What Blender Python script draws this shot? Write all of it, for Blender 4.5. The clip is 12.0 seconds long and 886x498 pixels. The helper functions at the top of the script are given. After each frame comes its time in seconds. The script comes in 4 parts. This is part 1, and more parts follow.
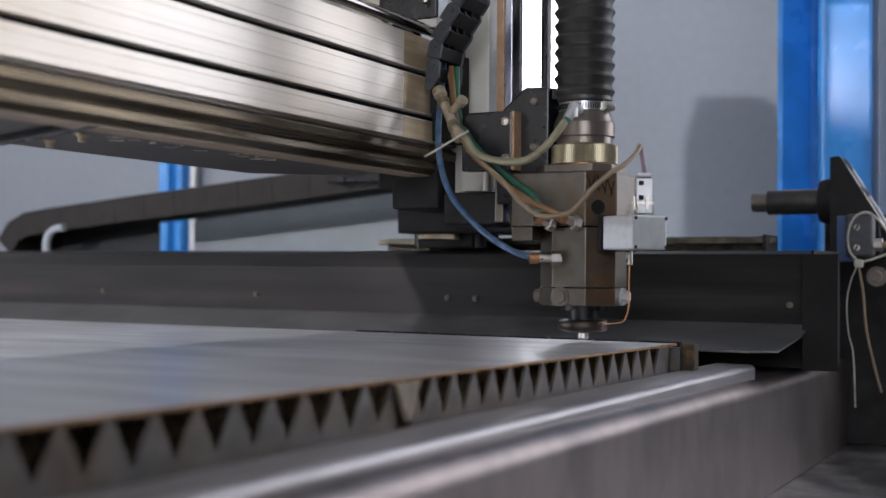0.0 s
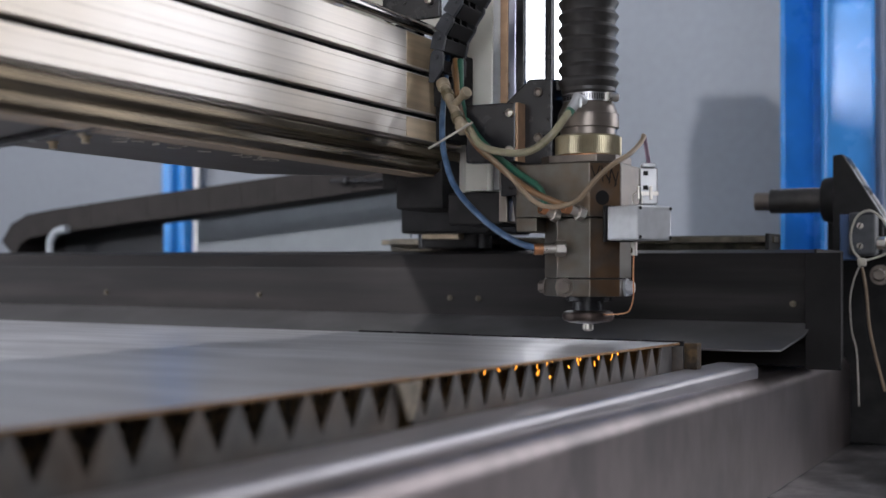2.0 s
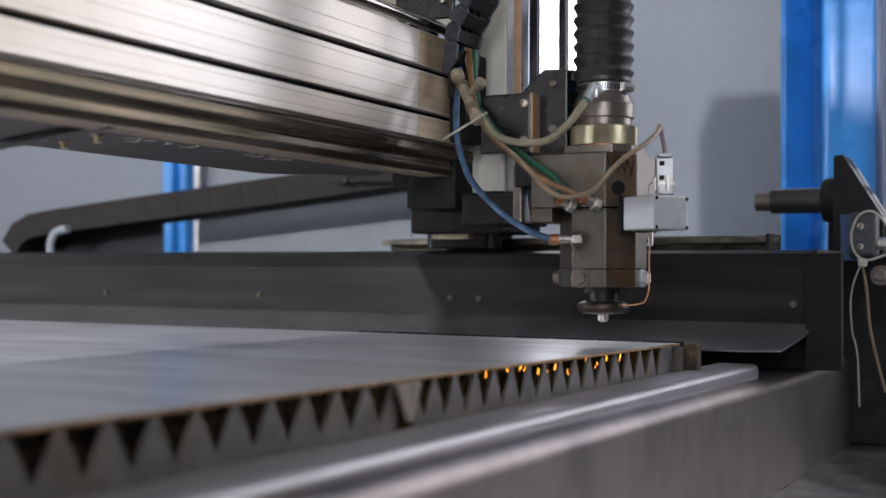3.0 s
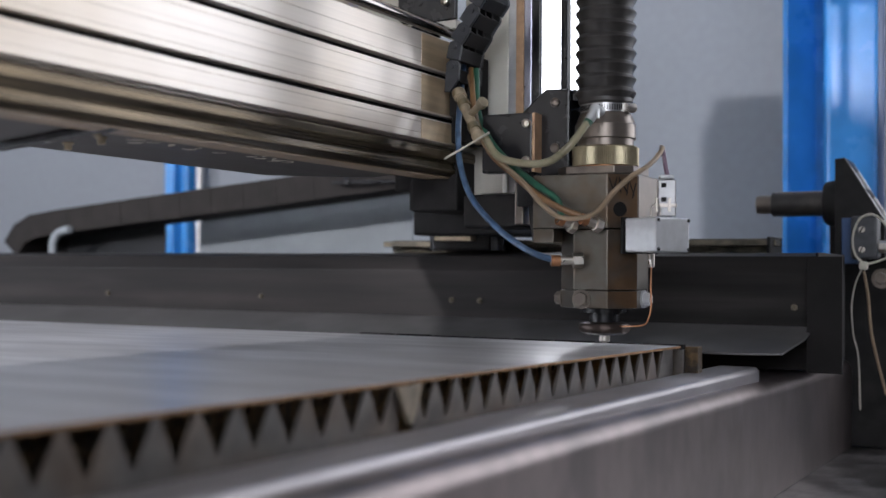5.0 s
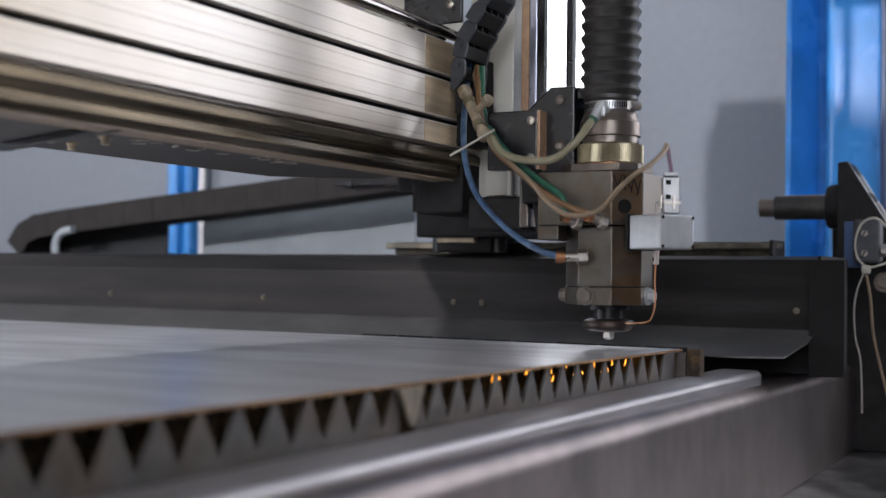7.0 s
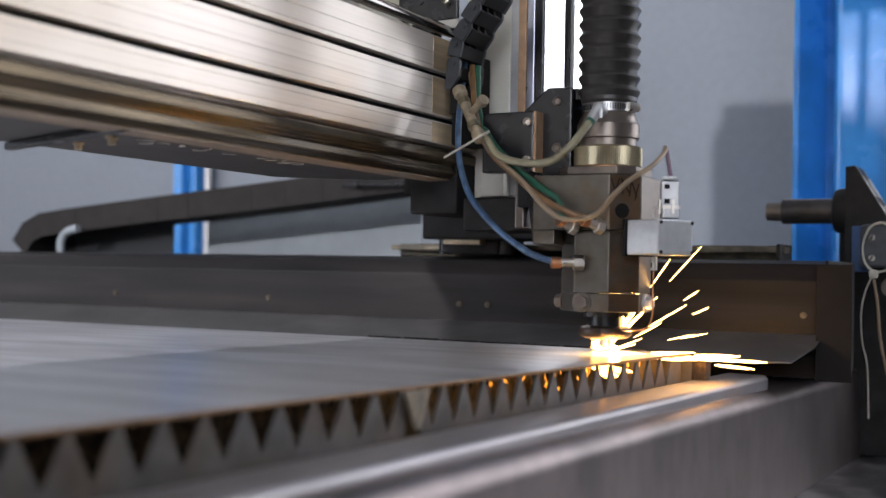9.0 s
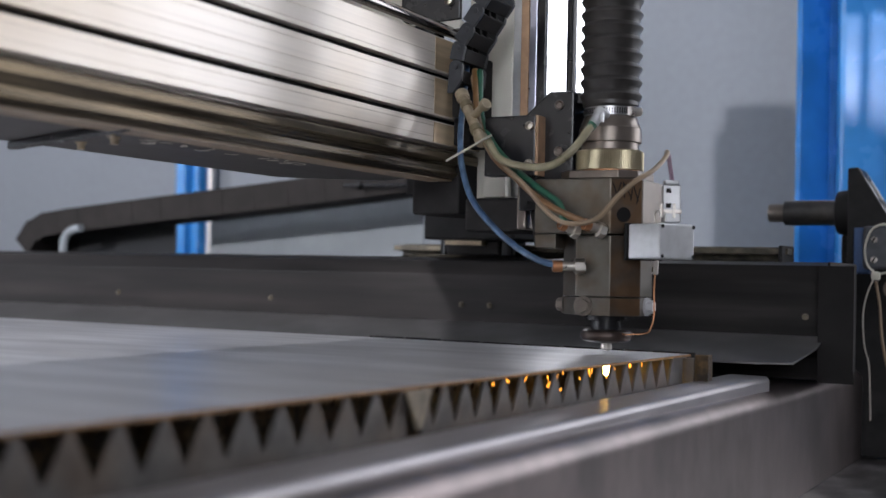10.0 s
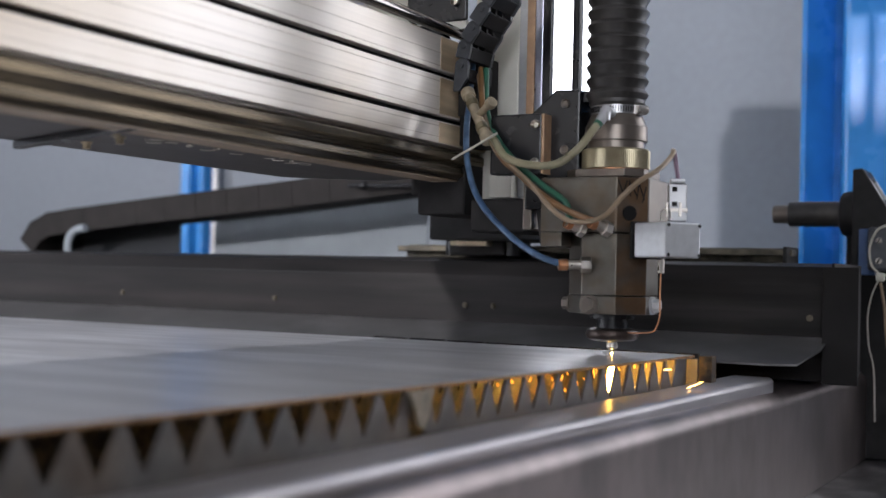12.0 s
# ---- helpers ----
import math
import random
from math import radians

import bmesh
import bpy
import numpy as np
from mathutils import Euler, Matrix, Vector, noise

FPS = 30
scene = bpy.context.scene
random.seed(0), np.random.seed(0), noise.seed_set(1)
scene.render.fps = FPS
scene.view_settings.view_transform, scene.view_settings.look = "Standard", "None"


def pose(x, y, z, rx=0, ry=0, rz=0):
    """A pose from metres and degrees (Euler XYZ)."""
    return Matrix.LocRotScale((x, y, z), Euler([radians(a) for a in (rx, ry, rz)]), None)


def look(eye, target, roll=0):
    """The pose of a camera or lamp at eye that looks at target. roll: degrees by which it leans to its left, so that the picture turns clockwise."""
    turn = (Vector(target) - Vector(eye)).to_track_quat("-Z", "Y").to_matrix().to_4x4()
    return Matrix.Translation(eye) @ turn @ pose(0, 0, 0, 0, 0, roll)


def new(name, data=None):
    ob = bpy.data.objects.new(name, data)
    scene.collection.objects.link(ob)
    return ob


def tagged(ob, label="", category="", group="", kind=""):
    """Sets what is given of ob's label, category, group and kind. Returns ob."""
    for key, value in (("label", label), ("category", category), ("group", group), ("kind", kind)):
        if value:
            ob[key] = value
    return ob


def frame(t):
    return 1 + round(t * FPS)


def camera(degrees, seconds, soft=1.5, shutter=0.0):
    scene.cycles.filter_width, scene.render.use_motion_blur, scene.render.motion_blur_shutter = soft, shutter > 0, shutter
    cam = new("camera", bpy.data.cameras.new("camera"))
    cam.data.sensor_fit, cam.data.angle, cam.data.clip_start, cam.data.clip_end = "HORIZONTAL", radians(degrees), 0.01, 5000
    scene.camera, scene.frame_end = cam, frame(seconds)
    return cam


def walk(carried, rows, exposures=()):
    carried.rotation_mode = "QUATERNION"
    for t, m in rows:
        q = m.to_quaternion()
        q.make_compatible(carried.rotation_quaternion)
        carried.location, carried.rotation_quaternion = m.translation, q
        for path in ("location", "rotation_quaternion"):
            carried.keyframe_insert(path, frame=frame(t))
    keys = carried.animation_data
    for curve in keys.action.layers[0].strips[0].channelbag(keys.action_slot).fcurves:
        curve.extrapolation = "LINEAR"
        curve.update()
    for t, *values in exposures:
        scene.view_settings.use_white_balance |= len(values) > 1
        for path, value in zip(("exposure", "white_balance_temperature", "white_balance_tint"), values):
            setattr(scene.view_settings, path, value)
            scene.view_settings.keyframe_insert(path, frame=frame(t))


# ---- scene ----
# ---- camera ----
def aim(yaw, pitch, roll, x, y, z):
    """A level-axes pose: yaw to the left of +Y, pitch up, roll as in look()."""
    a, b = radians(yaw), radians(pitch)
    eye = Vector((x, y, z))
    way = Vector((-math.sin(a) * math.cos(b), math.cos(a) * math.cos(b), math.sin(b)))
    return look(eye, eye + way, roll)


cam = camera(41.0, 12.0, soft=1.5)
cam.data.dof.use_dof, cam.data.dof.focus_distance, cam.data.dof.aperture_fstop = True, 1.18, 4.5
walk(cam, [
    (0, aim(27.999, 0.963, 0.440, 0.0000, -0.0000, 0.8700)),
    (0.5, aim(28.031, 0.889, 0.347, -0.0009, -0.0005, 0.8718)),
    (1, aim(28.156, 0.922, 0.244, 0.0007, -0.0005, 0.8730)),
    (1.5, aim(28.168, 0.959, 0.230, 0.0003, 0.0003, 0.8716)),
    (2, aim(28.194, 0.970, 0.231, 0.0015, 0.0007, 0.8698)),
    (2.5, aim(28.217, 0.938, 0.216, 0.0019, 0.0015, 0.8706)),
    (3, aim(28.259, 0.950, 0.262, 0.0024, 0.0022, 0.8706)),
    (5, aim(28.344, 1.000, 0.423, 0.0034, 0.0009, 0.8717)),
    (5.5, aim(28.385, 1.037, 0.388, 0.0044, 0.0003, 0.8713)),
    (6, aim(28.390, 1.030, 0.525, 0.0037, -0.0008, 0.8725)),
    (6.5, aim(28.410, 1.071, 0.599, 0.0034, -0.0000, 0.8720)),
    (7, aim(28.469, 1.070, 0.684, 0.0039, 0.0001, 0.8721)),
    (9, aim(28.673, 1.104, 1.064, 0.0004, 0.0027, 0.8734)),
    (9.5, aim(28.732, 1.122, 1.152, 0.0010, 0.0026, 0.8731)),
    (10, aim(28.808, 1.145, 1.231, 0.0016, 0.0017, 0.8729)),
    (10.5, aim(28.864, 1.151, 1.274, 0.0015, 0.0027, 0.8728)),
    (11, aim(28.972, 1.173, 1.372, 0.0024, 0.0035, 0.8725)),
    (11.5, aim(29.036, 1.174, 1.374, 0.0029, 0.0040, 0.8725)),
    (12, aim(29.031, 1.175, 1.357, 0.0020, 0.0026, 0.8726)),
], exposures=[(0.0, 0.2, 6300, 14), (12.0, 0.2, 6300, 14)])

# ---- light ----
world = bpy.data.worlds.new("world")
scene.world = world
world.use_nodes = True
_sky = world.node_tree.nodes.new("ShaderNodeTexSky")
_sky.sky_type, _sky.sun_disc = "NISHITA", False
_sky.sun_elevation, _sky.sun_rotation = radians(35), radians(60)
world.node_tree.links.new(_sky.outputs[0], world.node_tree.nodes["Background"].inputs[0])
world.node_tree.nodes["Background"].inputs[1].default_value = 0.1


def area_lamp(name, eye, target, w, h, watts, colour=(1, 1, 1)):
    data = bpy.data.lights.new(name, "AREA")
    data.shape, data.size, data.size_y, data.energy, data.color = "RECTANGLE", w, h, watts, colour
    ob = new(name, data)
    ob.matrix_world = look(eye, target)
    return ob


# unseen fill lamps in added wall openings; work lamp placed from its cast shadows
area_lamp("fill_lamp", (-4.02, -1.2, 2.0), (-0.8, 1.0, 0.9), 2.6, 1.8, 68, (0.95, 0.97, 1.0))
area_lamp("fill_lamp", (1.2, -3.52, 2.2), (-0.4, 1.1, 0.9), 2.2, 1.7, 79, (0.96, 0.98, 1.0))
area_lamp("work_lamp", (-1.10, -1.0, 1.44), (-0.75, 1.6, 1.0), 0.045, 0.045, 40, (1.0, 0.98, 0.96))


# ---- materials ----
def mat(name, colour, rough=0.5, metal=0.0, vary=0.15, scale=30.0, bump=0.1, stain=None, stain_amount=0.5, stain_scale=4.0,
        stretch=None, coat=0.0, rvary=0.10, bump_scale=None, spec=0.5, aniso=0.0, aturn=0.0, smear=None):
    """A surface: grain at two scales, roughness variation, an optional stain colour in patches, fine relief."""
    m = bpy.data.materials.new(name)
    m.use_nodes = True
    nt = m.node_tree
    b = nt.nodes["Principled BSDF"]
    L = nt.links.new
    tc = nt.nodes.new("ShaderNodeTexCoord")
    mp = nt.nodes.new("ShaderNodeMapping")
    L(tc.outputs["Object"], mp.inputs[0])
    if stretch:
        mp.inputs["Scale"].default_value = stretch
    n1 = nt.nodes.new("ShaderNodeTexNoise")
    n1.inputs["Scale"].default_value, n1.inputs["Detail"].default_value = scale, 6
    n2 = nt.nodes.new("ShaderNodeTexNoise")
    n2.inputs["Scale"].default_value, n2.inputs["Detail"].default_value = stain_scale, 3
    L(mp.outputs[0], n1.inputs[0])
    if smear:
        mp2 = nt.nodes.new("ShaderNodeMapping")
        mp2.inputs["Scale"].default_value = smear
        L(tc.outputs["Object"], mp2.inputs[0])
        L(mp2.outputs[0], n2.inputs[0])
        n2.inputs["Detail"].default_value = 6
    else:
        L(tc.outputs["Object"], n2.inputs[0])
    ramp = nt.nodes.new("ShaderNodeMapRange")
    ramp.interpolation_type = "SMOOTHSTEP"
    ramp.inputs[1].default_value, ramp.inputs[2].default_value = 0.15, 0.85
    ramp.inputs[3].default_value, ramp.inputs[4].default_value = 1 - 1.6 * vary, 1 + 1.6 * vary
    L(n1.outputs[0], ramp.inputs[0])
    mul = nt.nodes.new("ShaderNodeVectorMath")
    mul.operation = "SCALE"
    base = nt.nodes.new("ShaderNodeMix")
    base.data_type = "RGBA"
    base.inputs[6].default_value = (*colour, 1)
    base.inputs[7].default_value = (*(stain or [c * 0.75 for c in colour]), 1)
    r2 = nt.nodes.new("ShaderNodeMapRange")
    r2.inputs[1].default_value, r2.inputs[2].default_value = 0.36, 0.74
    r2.inputs[3].default_value, r2.inputs[4].default_value = 0, stain_amount
    r2.interpolation_type = "SMOOTHSTEP"
    L(n2.outputs[0], r2.inputs[0])
    L(r2.outputs[0], base.inputs[0])
    L(base.outputs[2], mul.inputs[0])
    L(ramp.outputs[0], mul.inputs["Scale"])
    L(mul.outputs[0], b.inputs["Base Color"])
    rr = nt.nodes.new("ShaderNodeMapRange")
    rr.inputs[3].default_value, rr.inputs[4].default_value = max(0.03, rough - rvary), min(1, rough + rvary)
    L(n1.outputs[0], rr.inputs[0])
    L(rr.outputs[0], b.inputs["Roughness"])
    b.inputs["Metallic"].default_value = metal
    b.inputs["Coat Weight"].default_value = coat
    b.inputs["Specular IOR Level"].default_value = spec
    if aniso:
        tan = nt.nodes.new("ShaderNodeTangent")
        tan.direction_type, tan.axis = "RADIAL", "Z"
        L(tan.outputs[0], b.inputs["Tangent"])
        b.inputs["Anisotropic"].default_value, b.inputs["Anisotropic Rotation"].default_value = aniso, aturn
    if bump:
        bp = nt.nodes.new("ShaderNodeBump")
        bp.inputs["Strength"].default_value, bp.inputs["Distance"].default_value = bump, 0.001
        n3 = n1
        if bump_scale:
            n3 = nt.nodes.new("ShaderNodeTexNoise")
            n3.inputs["Scale"].default_value, n3.inputs["Detail"].default_value = bump_scale, 5
            L(mp.outputs[0], n3.inputs[0])
        L(n3.outputs[0], bp.inputs["Height"])
        L(bp.outputs[0], b.inputs["Normal"])
    return m


def glow(name, colour, strength):
    m = bpy.data.materials.new(name)
    m.use_nodes = True
    b = m.node_tree.nodes["Principled BSDF"]
    b.inputs["Base Color"].default_value = (0.02, 0.01, 0.005, 1)
    b.inputs["Emission Color"].default_value, b.inputs["Emission Strength"].default_value = (*colour, 1), strength
    return m


M_WALL = mat("wall_paint", (0.262, 0.284, 0.318), 0.75, vary=0.04, scale=60, bump=0.12, stain_amount=0.25, stain_scale=2.0)
M_DARKWALL = mat("dark_unseen_wall", (0.10, 0.10, 0.105), 0.8, vary=0.1)
# dusty lip steel, its colour raised further for the sheen on the slope
M_LIP = mat("dusty_sheen_steel", (0.15, 0.145, 0.146), 0.40, 0.45, vary=0.2, scale=30, bump=0.1, stain=(0.06, 0.056, 0.056), stain_amount=0.6, stain_scale=8)
M_DARKRAIL = mat("dark_round_rail", (0.30, 0.28, 0.265), 0.16, 0.95, vary=0.15, scale=30, stretch=(1, 0.1, 1))
M_CEIL = mat("ceiling_paint", (0.6, 0.6, 0.6), 0.85, vary=0.05)
M_FLOOR = mat("concrete_floor", (0.16, 0.16, 0.16), 0.7, vary=0.2, scale=20, bump=0.2, stain_scale=1.5)
# brown patches in this colour imitate brown reflections on the beam
M_ALU = mat("brushed_aluminium", (0.80, 0.745, 0.68), 0.30, 0.26, vary=0.05, scale=20, bump=0.0, stretch=(1, 0.06, 18), stain=(0.50, 0.39, 0.26),
            stain_amount=0.7, stain_scale=4.0, rvary=0.03, aniso=0.85, aturn=0.25)
M_GROOVE = mat("groove_black", (0.013, 0.0118, 0.0118), 0.7, spec=0.15)
M_RAILSTEEL = mat("polished_guide_steel", (0.088, 0.067, 0.040), 0.27, 0.75, vary=0.5, scale=25, bump=0.0, stretch=(3, 0.15, 12), stain=(0.05, 0.038, 0.024),
                  stain_amount=0.85, stain_scale=9, aniso=0.7, aturn=0.25)
M_BLACK = mat("black_paint", (0.0135, 0.0128, 0.0132), 0.62, vary=0.3, scale=40, bump=0.12, stain=(0.024, 0.0215, 0.02), stain_amount=0.5, stain_scale=8, spec=0.17)
M_BLACKSATIN = mat("black_anodised", (0.012, 0.012, 0.014), 0.26, vary=0.2, scale=60, bump=0.05, spec=0.35, rvary=0.06)
M_RUBBER = mat("black_rubber", (0.026, 0.0235, 0.022), 0.42, vary=0.3, scale=90, bump=0.1, stain=(0.06, 0.056, 0.053), stain_amount=0.4, stain_scale=30)
M_TROUGH = mat("dark_painted_steel", (0.0095, 0.0083, 0.0082), 0.5, vary=0.45, scale=14, bump=0.10, bump_scale=60, stretch=(0.10, 2, 3.2), stain=(0.033, 0.029, 0.028),
               stain_amount=0.85, stain_scale=9, smear=(0.28, 1, 2.2), spec=0.16, rvary=0.25)
M_SHEET = mat("mill_scale_sheet", (0.74, 0.735, 0.75), 0.30, 0.58, vary=0.16, scale=16, bump=0.03, stain=(0.50, 0.485, 0.48), stain_amount=0.7,
              stain_scale=5.0, smear=(0.8, 2.2, 1), bump_scale=260, stretch=(0.35, 1.6, 1), rvary=0.05)
M_SHEETEDGE = mat("cut_edge_rust", (0.30, 0.165, 0.075), 0.6, 0.3, vary=0.3, scale=80)
M_SLAT = mat("slat_steel", (0.118, 0.110, 0.106), 0.5, 0.5, vary=0.2, scale=60, bump=0.15, stain=(0.155, 0.105, 0.07), stain_amount=0.5, stain_scale=22)
M_SIDERAIL = mat("dull_rail_steel", (0.32, 0.305, 0.312), 0.40, 0.6, vary=0.14, scale=40, bump=0.04, stretch=(1, 0.2, 1), stain=(0.25, 0.235, 0.24), stain_amount=0.6, stain_scale=12)
M_TUBE = mat("worn_steel_tube", (0.205, 0.172, 0.168), 0.40, 0.75, vary=0.13, rvary=0.06, scale=40, bump=0.04, stretch=(1, 1, 0.6), stain=(0.105, 0.092, 0.090),
             stain_amount=0.8, stain_scale=11, smear=(1, 1, 0.8))
M_BLUE = mat("blue_enamel", (0.036, 0.255, 0.68), 0.26, spec=0.45, vary=0.12, scale=12, bump=0.06, stain=(0.055, 0.31, 0.76), stain_amount=0.75, stain_scale=3.5, bump_scale=90)
M_BLUEDARK = mat("dark_blue", (0.03, 0.07, 0.17), 0.4, vary=0.15)
M_WHITE = mat("cream_paint", (0.66, 0.64, 0.57), 0.45, vary=0.06, scale=20, bump=0.05, stain=(0.5, 0.46, 0.38), stain_amount=0.5, stain_scale=14)
# slag crust, its colour also darkened for the shade behind the teeth
M_SLAG = mat("darkened_slag_crust", (0.075, 0.046, 0.019), 0.5, 0.3, vary=0.6, scale=130, bump=1.0, bump_scale=240, stain=(0.018, 0.012, 0.008), stain_amount=1.0, stain_scale=95)
M_RUSTPIN = mat("dusty_oiled_pin", (0.032, 0.030, 0.029), 0.45, 0.3, vary=0.25, scale=60, bump=0.1, stain=(0.075, 0.065, 0.058), stain_amount=0.7, stain_scale=25)
M_CARRIER = mat("carrier_plastic", (0.024, 0.0215, 0.021), 0.75, vary=0.15, scale=30, bump=0.05, stain=(0.03, 0.027, 0.025), stain_amount=0.5, stain_scale=12, spec=0.15)
M_TAN = mat("bronze_strip", (0.52, 0.33, 0.2), 0.5, 0.2, vary=0.15, scale=70)
M_BLUEGREY = mat("bluish_guide_steel", (0.34, 0.35, 0.42), 0.3, 0.8, vary=0.1, scale=40)
M_HEAD = mat("head_steel", (0.134, 0.126, 0.110), 0.36, 0.72, vary=0.18, scale=40, bump=0.05, stain=(0.105, 0.072, 0.045), stain_amount=0.9, stain_scale=26)
M_HEADBRONZE = mat("brown_steel", (0.135, 0.08, 0.043), 0.42, 0.7, vary=0.2, scale=40, bump=0.06, stain=(0.105, 0.092, 0.08), stain_amount=0.9, stain_scale=32)
M_HEADLIGHT = mat("bare_steel", (0.42, 0.42, 0.43), 0.32, 0.9, vary=0.1, scale=60, bump=0.03)
M_CAST = mat("cast_aluminium", (0.50, 0.51, 0.525), 0.37, 0.5, vary=0.06, scale=120, bump=0.05, stain_amount=0.3, stain_scale=20)
M_BRASS = mat("knurled_brass", (0.35, 0.305, 0.205), 0.34, 0.9, vary=0.12, scale=60, bump=0.03)
M_DULLBRASS = mat("dull_brass_fitting", (0.50, 0.42, 0.30), 0.45, 0.7, vary=0.2, scale=90, bump=0.1)
M_COLLAR = mat("grey_turned_collar", (0.19, 0.162, 0.140), 0.36, 0.75, vary=0.15, scale=50, bump=0.04)
M_NICKEL = mat("nickel", (0.60, 0.56, 0.51), 0.30, 1.0, vary=0.08, scale=90)
M_COPPER = mat("copper", (0.50, 0.24, 0.12), 0.35, 0.9, vary=0.15, scale=70)
M_LINE = mat("extrusion_line", (0.52, 0.45, 0.37), 0.4, 0.5, vary=0.2)
M_DECK = mat("oily_deck_plate", (0.22, 0.205, 0.205), 0.38, 0.4, vary=0.5, scale=26, bump=0.3, stain=(0.04, 0.037, 0.036), stain_amount=1.0, stain_scale=11, smear=(1.6, 0.5, 1))
# overlay colour for a reflection painted onto the bridge beam
M_REFLECTION = mat("painted_brown_reflection", (0.60, 0.46, 0.30), 0.32, 0.3, vary=0.2, scale=14, bump=0.0, stretch=(1, 0.5, 6), stain=(0.40, 0.33, 0.22), stain_amount=0.9, stain_scale=12)
M_DUST = mat("pale_workshop_dust", (0.26, 0.255, 0.25), 0.9, vary=0.4, scale=160, bump=0.6)
M_TAB = mat("pale_slag", (0.27, 0.225, 0.165), 0.55, 0.3, vary=0.3, scale=70, bump=0.3)
# dark colour for the shade below the cable carrier
M_CARRIERSHADE = mat("carrier_shade_dark", (0.018, 0.020, 0.024), 0.6, vary=0.15, scale=20)
M_PANEL = mat("grey_tray_paint", (0.27, 0.30, 0.33), 0.6, vary=0.05)
M_OIL = mat("oily_rail_steel", (0.10, 0.085, 0.06), 0.5, 0.4, vary=0.5, scale=50, bump=0.2, stain=(0.03, 0.026, 0.02), stain_amount=0.9, stain_scale=40)
M_FLANGE = mat("sooty_bronze", (0.055, 0.040, 0.034), 0.4, 0.7, vary=0.2, scale=60)
M_CHAIN = mat("chain_plastic", (0.042, 0.045, 0.052), 0.5, vary=0.2, scale=80, bump=0.08, stain=(0.045, 0.045, 0.048), stain_amount=0.3, stain_scale=40)
M_HBLUE = mat("blue_hose", (0.032, 0.076, 0.155), 0.35, vary=0.25, scale=80, stain=(0.10, 0.16, 0.25), stain_amount=0.6, stain_scale=40)
M_HCREAM = mat("yellowed_hose", (0.26, 0.235, 0.15), 0.3, vary=0.15, scale=60, stain=(0.28, 0.24, 0.14))
M_HGREEN = mat("green_hose", (0.022, 0.11, 0.065), 0.36, vary=0.12, scale=80)
M_HBROWN = mat("brown_hose", (0.21, 0.11, 0.045), 0.42, vary=0.15, scale=80)
M_HTAN = mat("tan_cable", (0.27, 0.195, 0.125), 0.45, vary=0.12, scale=80)
M_PURPLE = mat("mauve_cable", (0.22, 0.14, 0.19), 0.45)
M_TIE = mat("natural_nylon", (0.50, 0.47, 0.40), 0.5, vary=0.1)
M_DARKWIN = mat("grease", (0.012, 0.012, 0.014), 0.25, vary=0.4, scale=120, bump=0.8, bump_scale=160)
M_SKY = glow("bright_sky", (0.95, 0.97, 1.0), 3.6)
M_SPARK = glow("white_hot_spark", (1.0, 0.50, 0.13), 18.0)
M_FLAME = glow("white_hot_metal", (1.0, 0.54, 0.09), 115.0)
M_FLASH = glow("blinding_flash", (1.0, 0.52, 0.12), 1600.0)
M_EMBER = glow("orange_ember", (1.0, 0.36, 0.03), 3.5)
M_CINDER = glow("flying_cinder", (1.0, 0.44, 0.08), 16.0)
M_TRAY = mat("dusty_black_cover", (0.030, 0.0265, 0.027), 0.5, vary=0.3, scale=25, bump=0.05, stretch=(1, 0.2, 1), stain=(0.045, 0.038, 0.035), stain_amount=0.6, stain_scale=9, spec=0.4)
M_DROP = glow("molten_drop", (1.0, 0.60, 0.12), 45.0)


# ---- mesh helpers ----
ORIGIN = {}


GROW = {}


def thing(name, at, label, category, group="", kind="", grow=1.0, place=None):
    """A thing whose parts are drawn about `at`, then enlarged by grow and set down at `place`."""
    ob = new(name)
    ob.location = place or at
    ORIGIN[ob], GROW[ob] = Vector(at), grow
    return tagged(ob, label, category, group, kind)


def soften(bm, angle=28):
    """Smooth shading, but sharp at corners and where a small bevel meets a large face."""
    limit = radians(angle)
    for f in bm.faces:
        f.smooth = True
    for e in bm.edges:
        if len(e.link_faces) == 2:
            a = e.calc_face_angle(0)
            p, q = (f.calc_area() for f in e.link_faces)
            e.smooth = not (a > limit or (a > 0.03 and max(p, q) > 5 * min(p, q)))


def link(name, bm, material, at=(0, 0, 0), grow=1.0):
    """A bmesh in world coordinates as a mesh object with its origin at `at`."""
    bmesh.ops.recalc_face_normals(bm, faces=bm.faces)
    bmesh.ops.translate(bm, verts=bm.verts, vec=-Vector(at))
    if grow != 1.0:
        bmesh.ops.scale(bm, verts=bm.verts, vec=(grow, grow, grow))
    soften(bm)
    me = bpy.data.meshes.new(name)
    bm.to_mesh(me)
    bm.free()
    me.materials.append(material)
    return new(name, me)


def part(name, bm, material, parent, label=""):
    """One mesh part, given in world coordinates, under a thing or a part."""
    top = parent.parent or parent
    ob = link(name, bm, material, ORIGIN[top], GROW[top])
    ob.parent = parent
    return tagged(ob, label)


def solo(name, bm, material, at, label, category, group="", kind=""):
    ob = link(name, bm, material, at)
    ob.location = at
    return tagged(ob, label, category, group, kind)


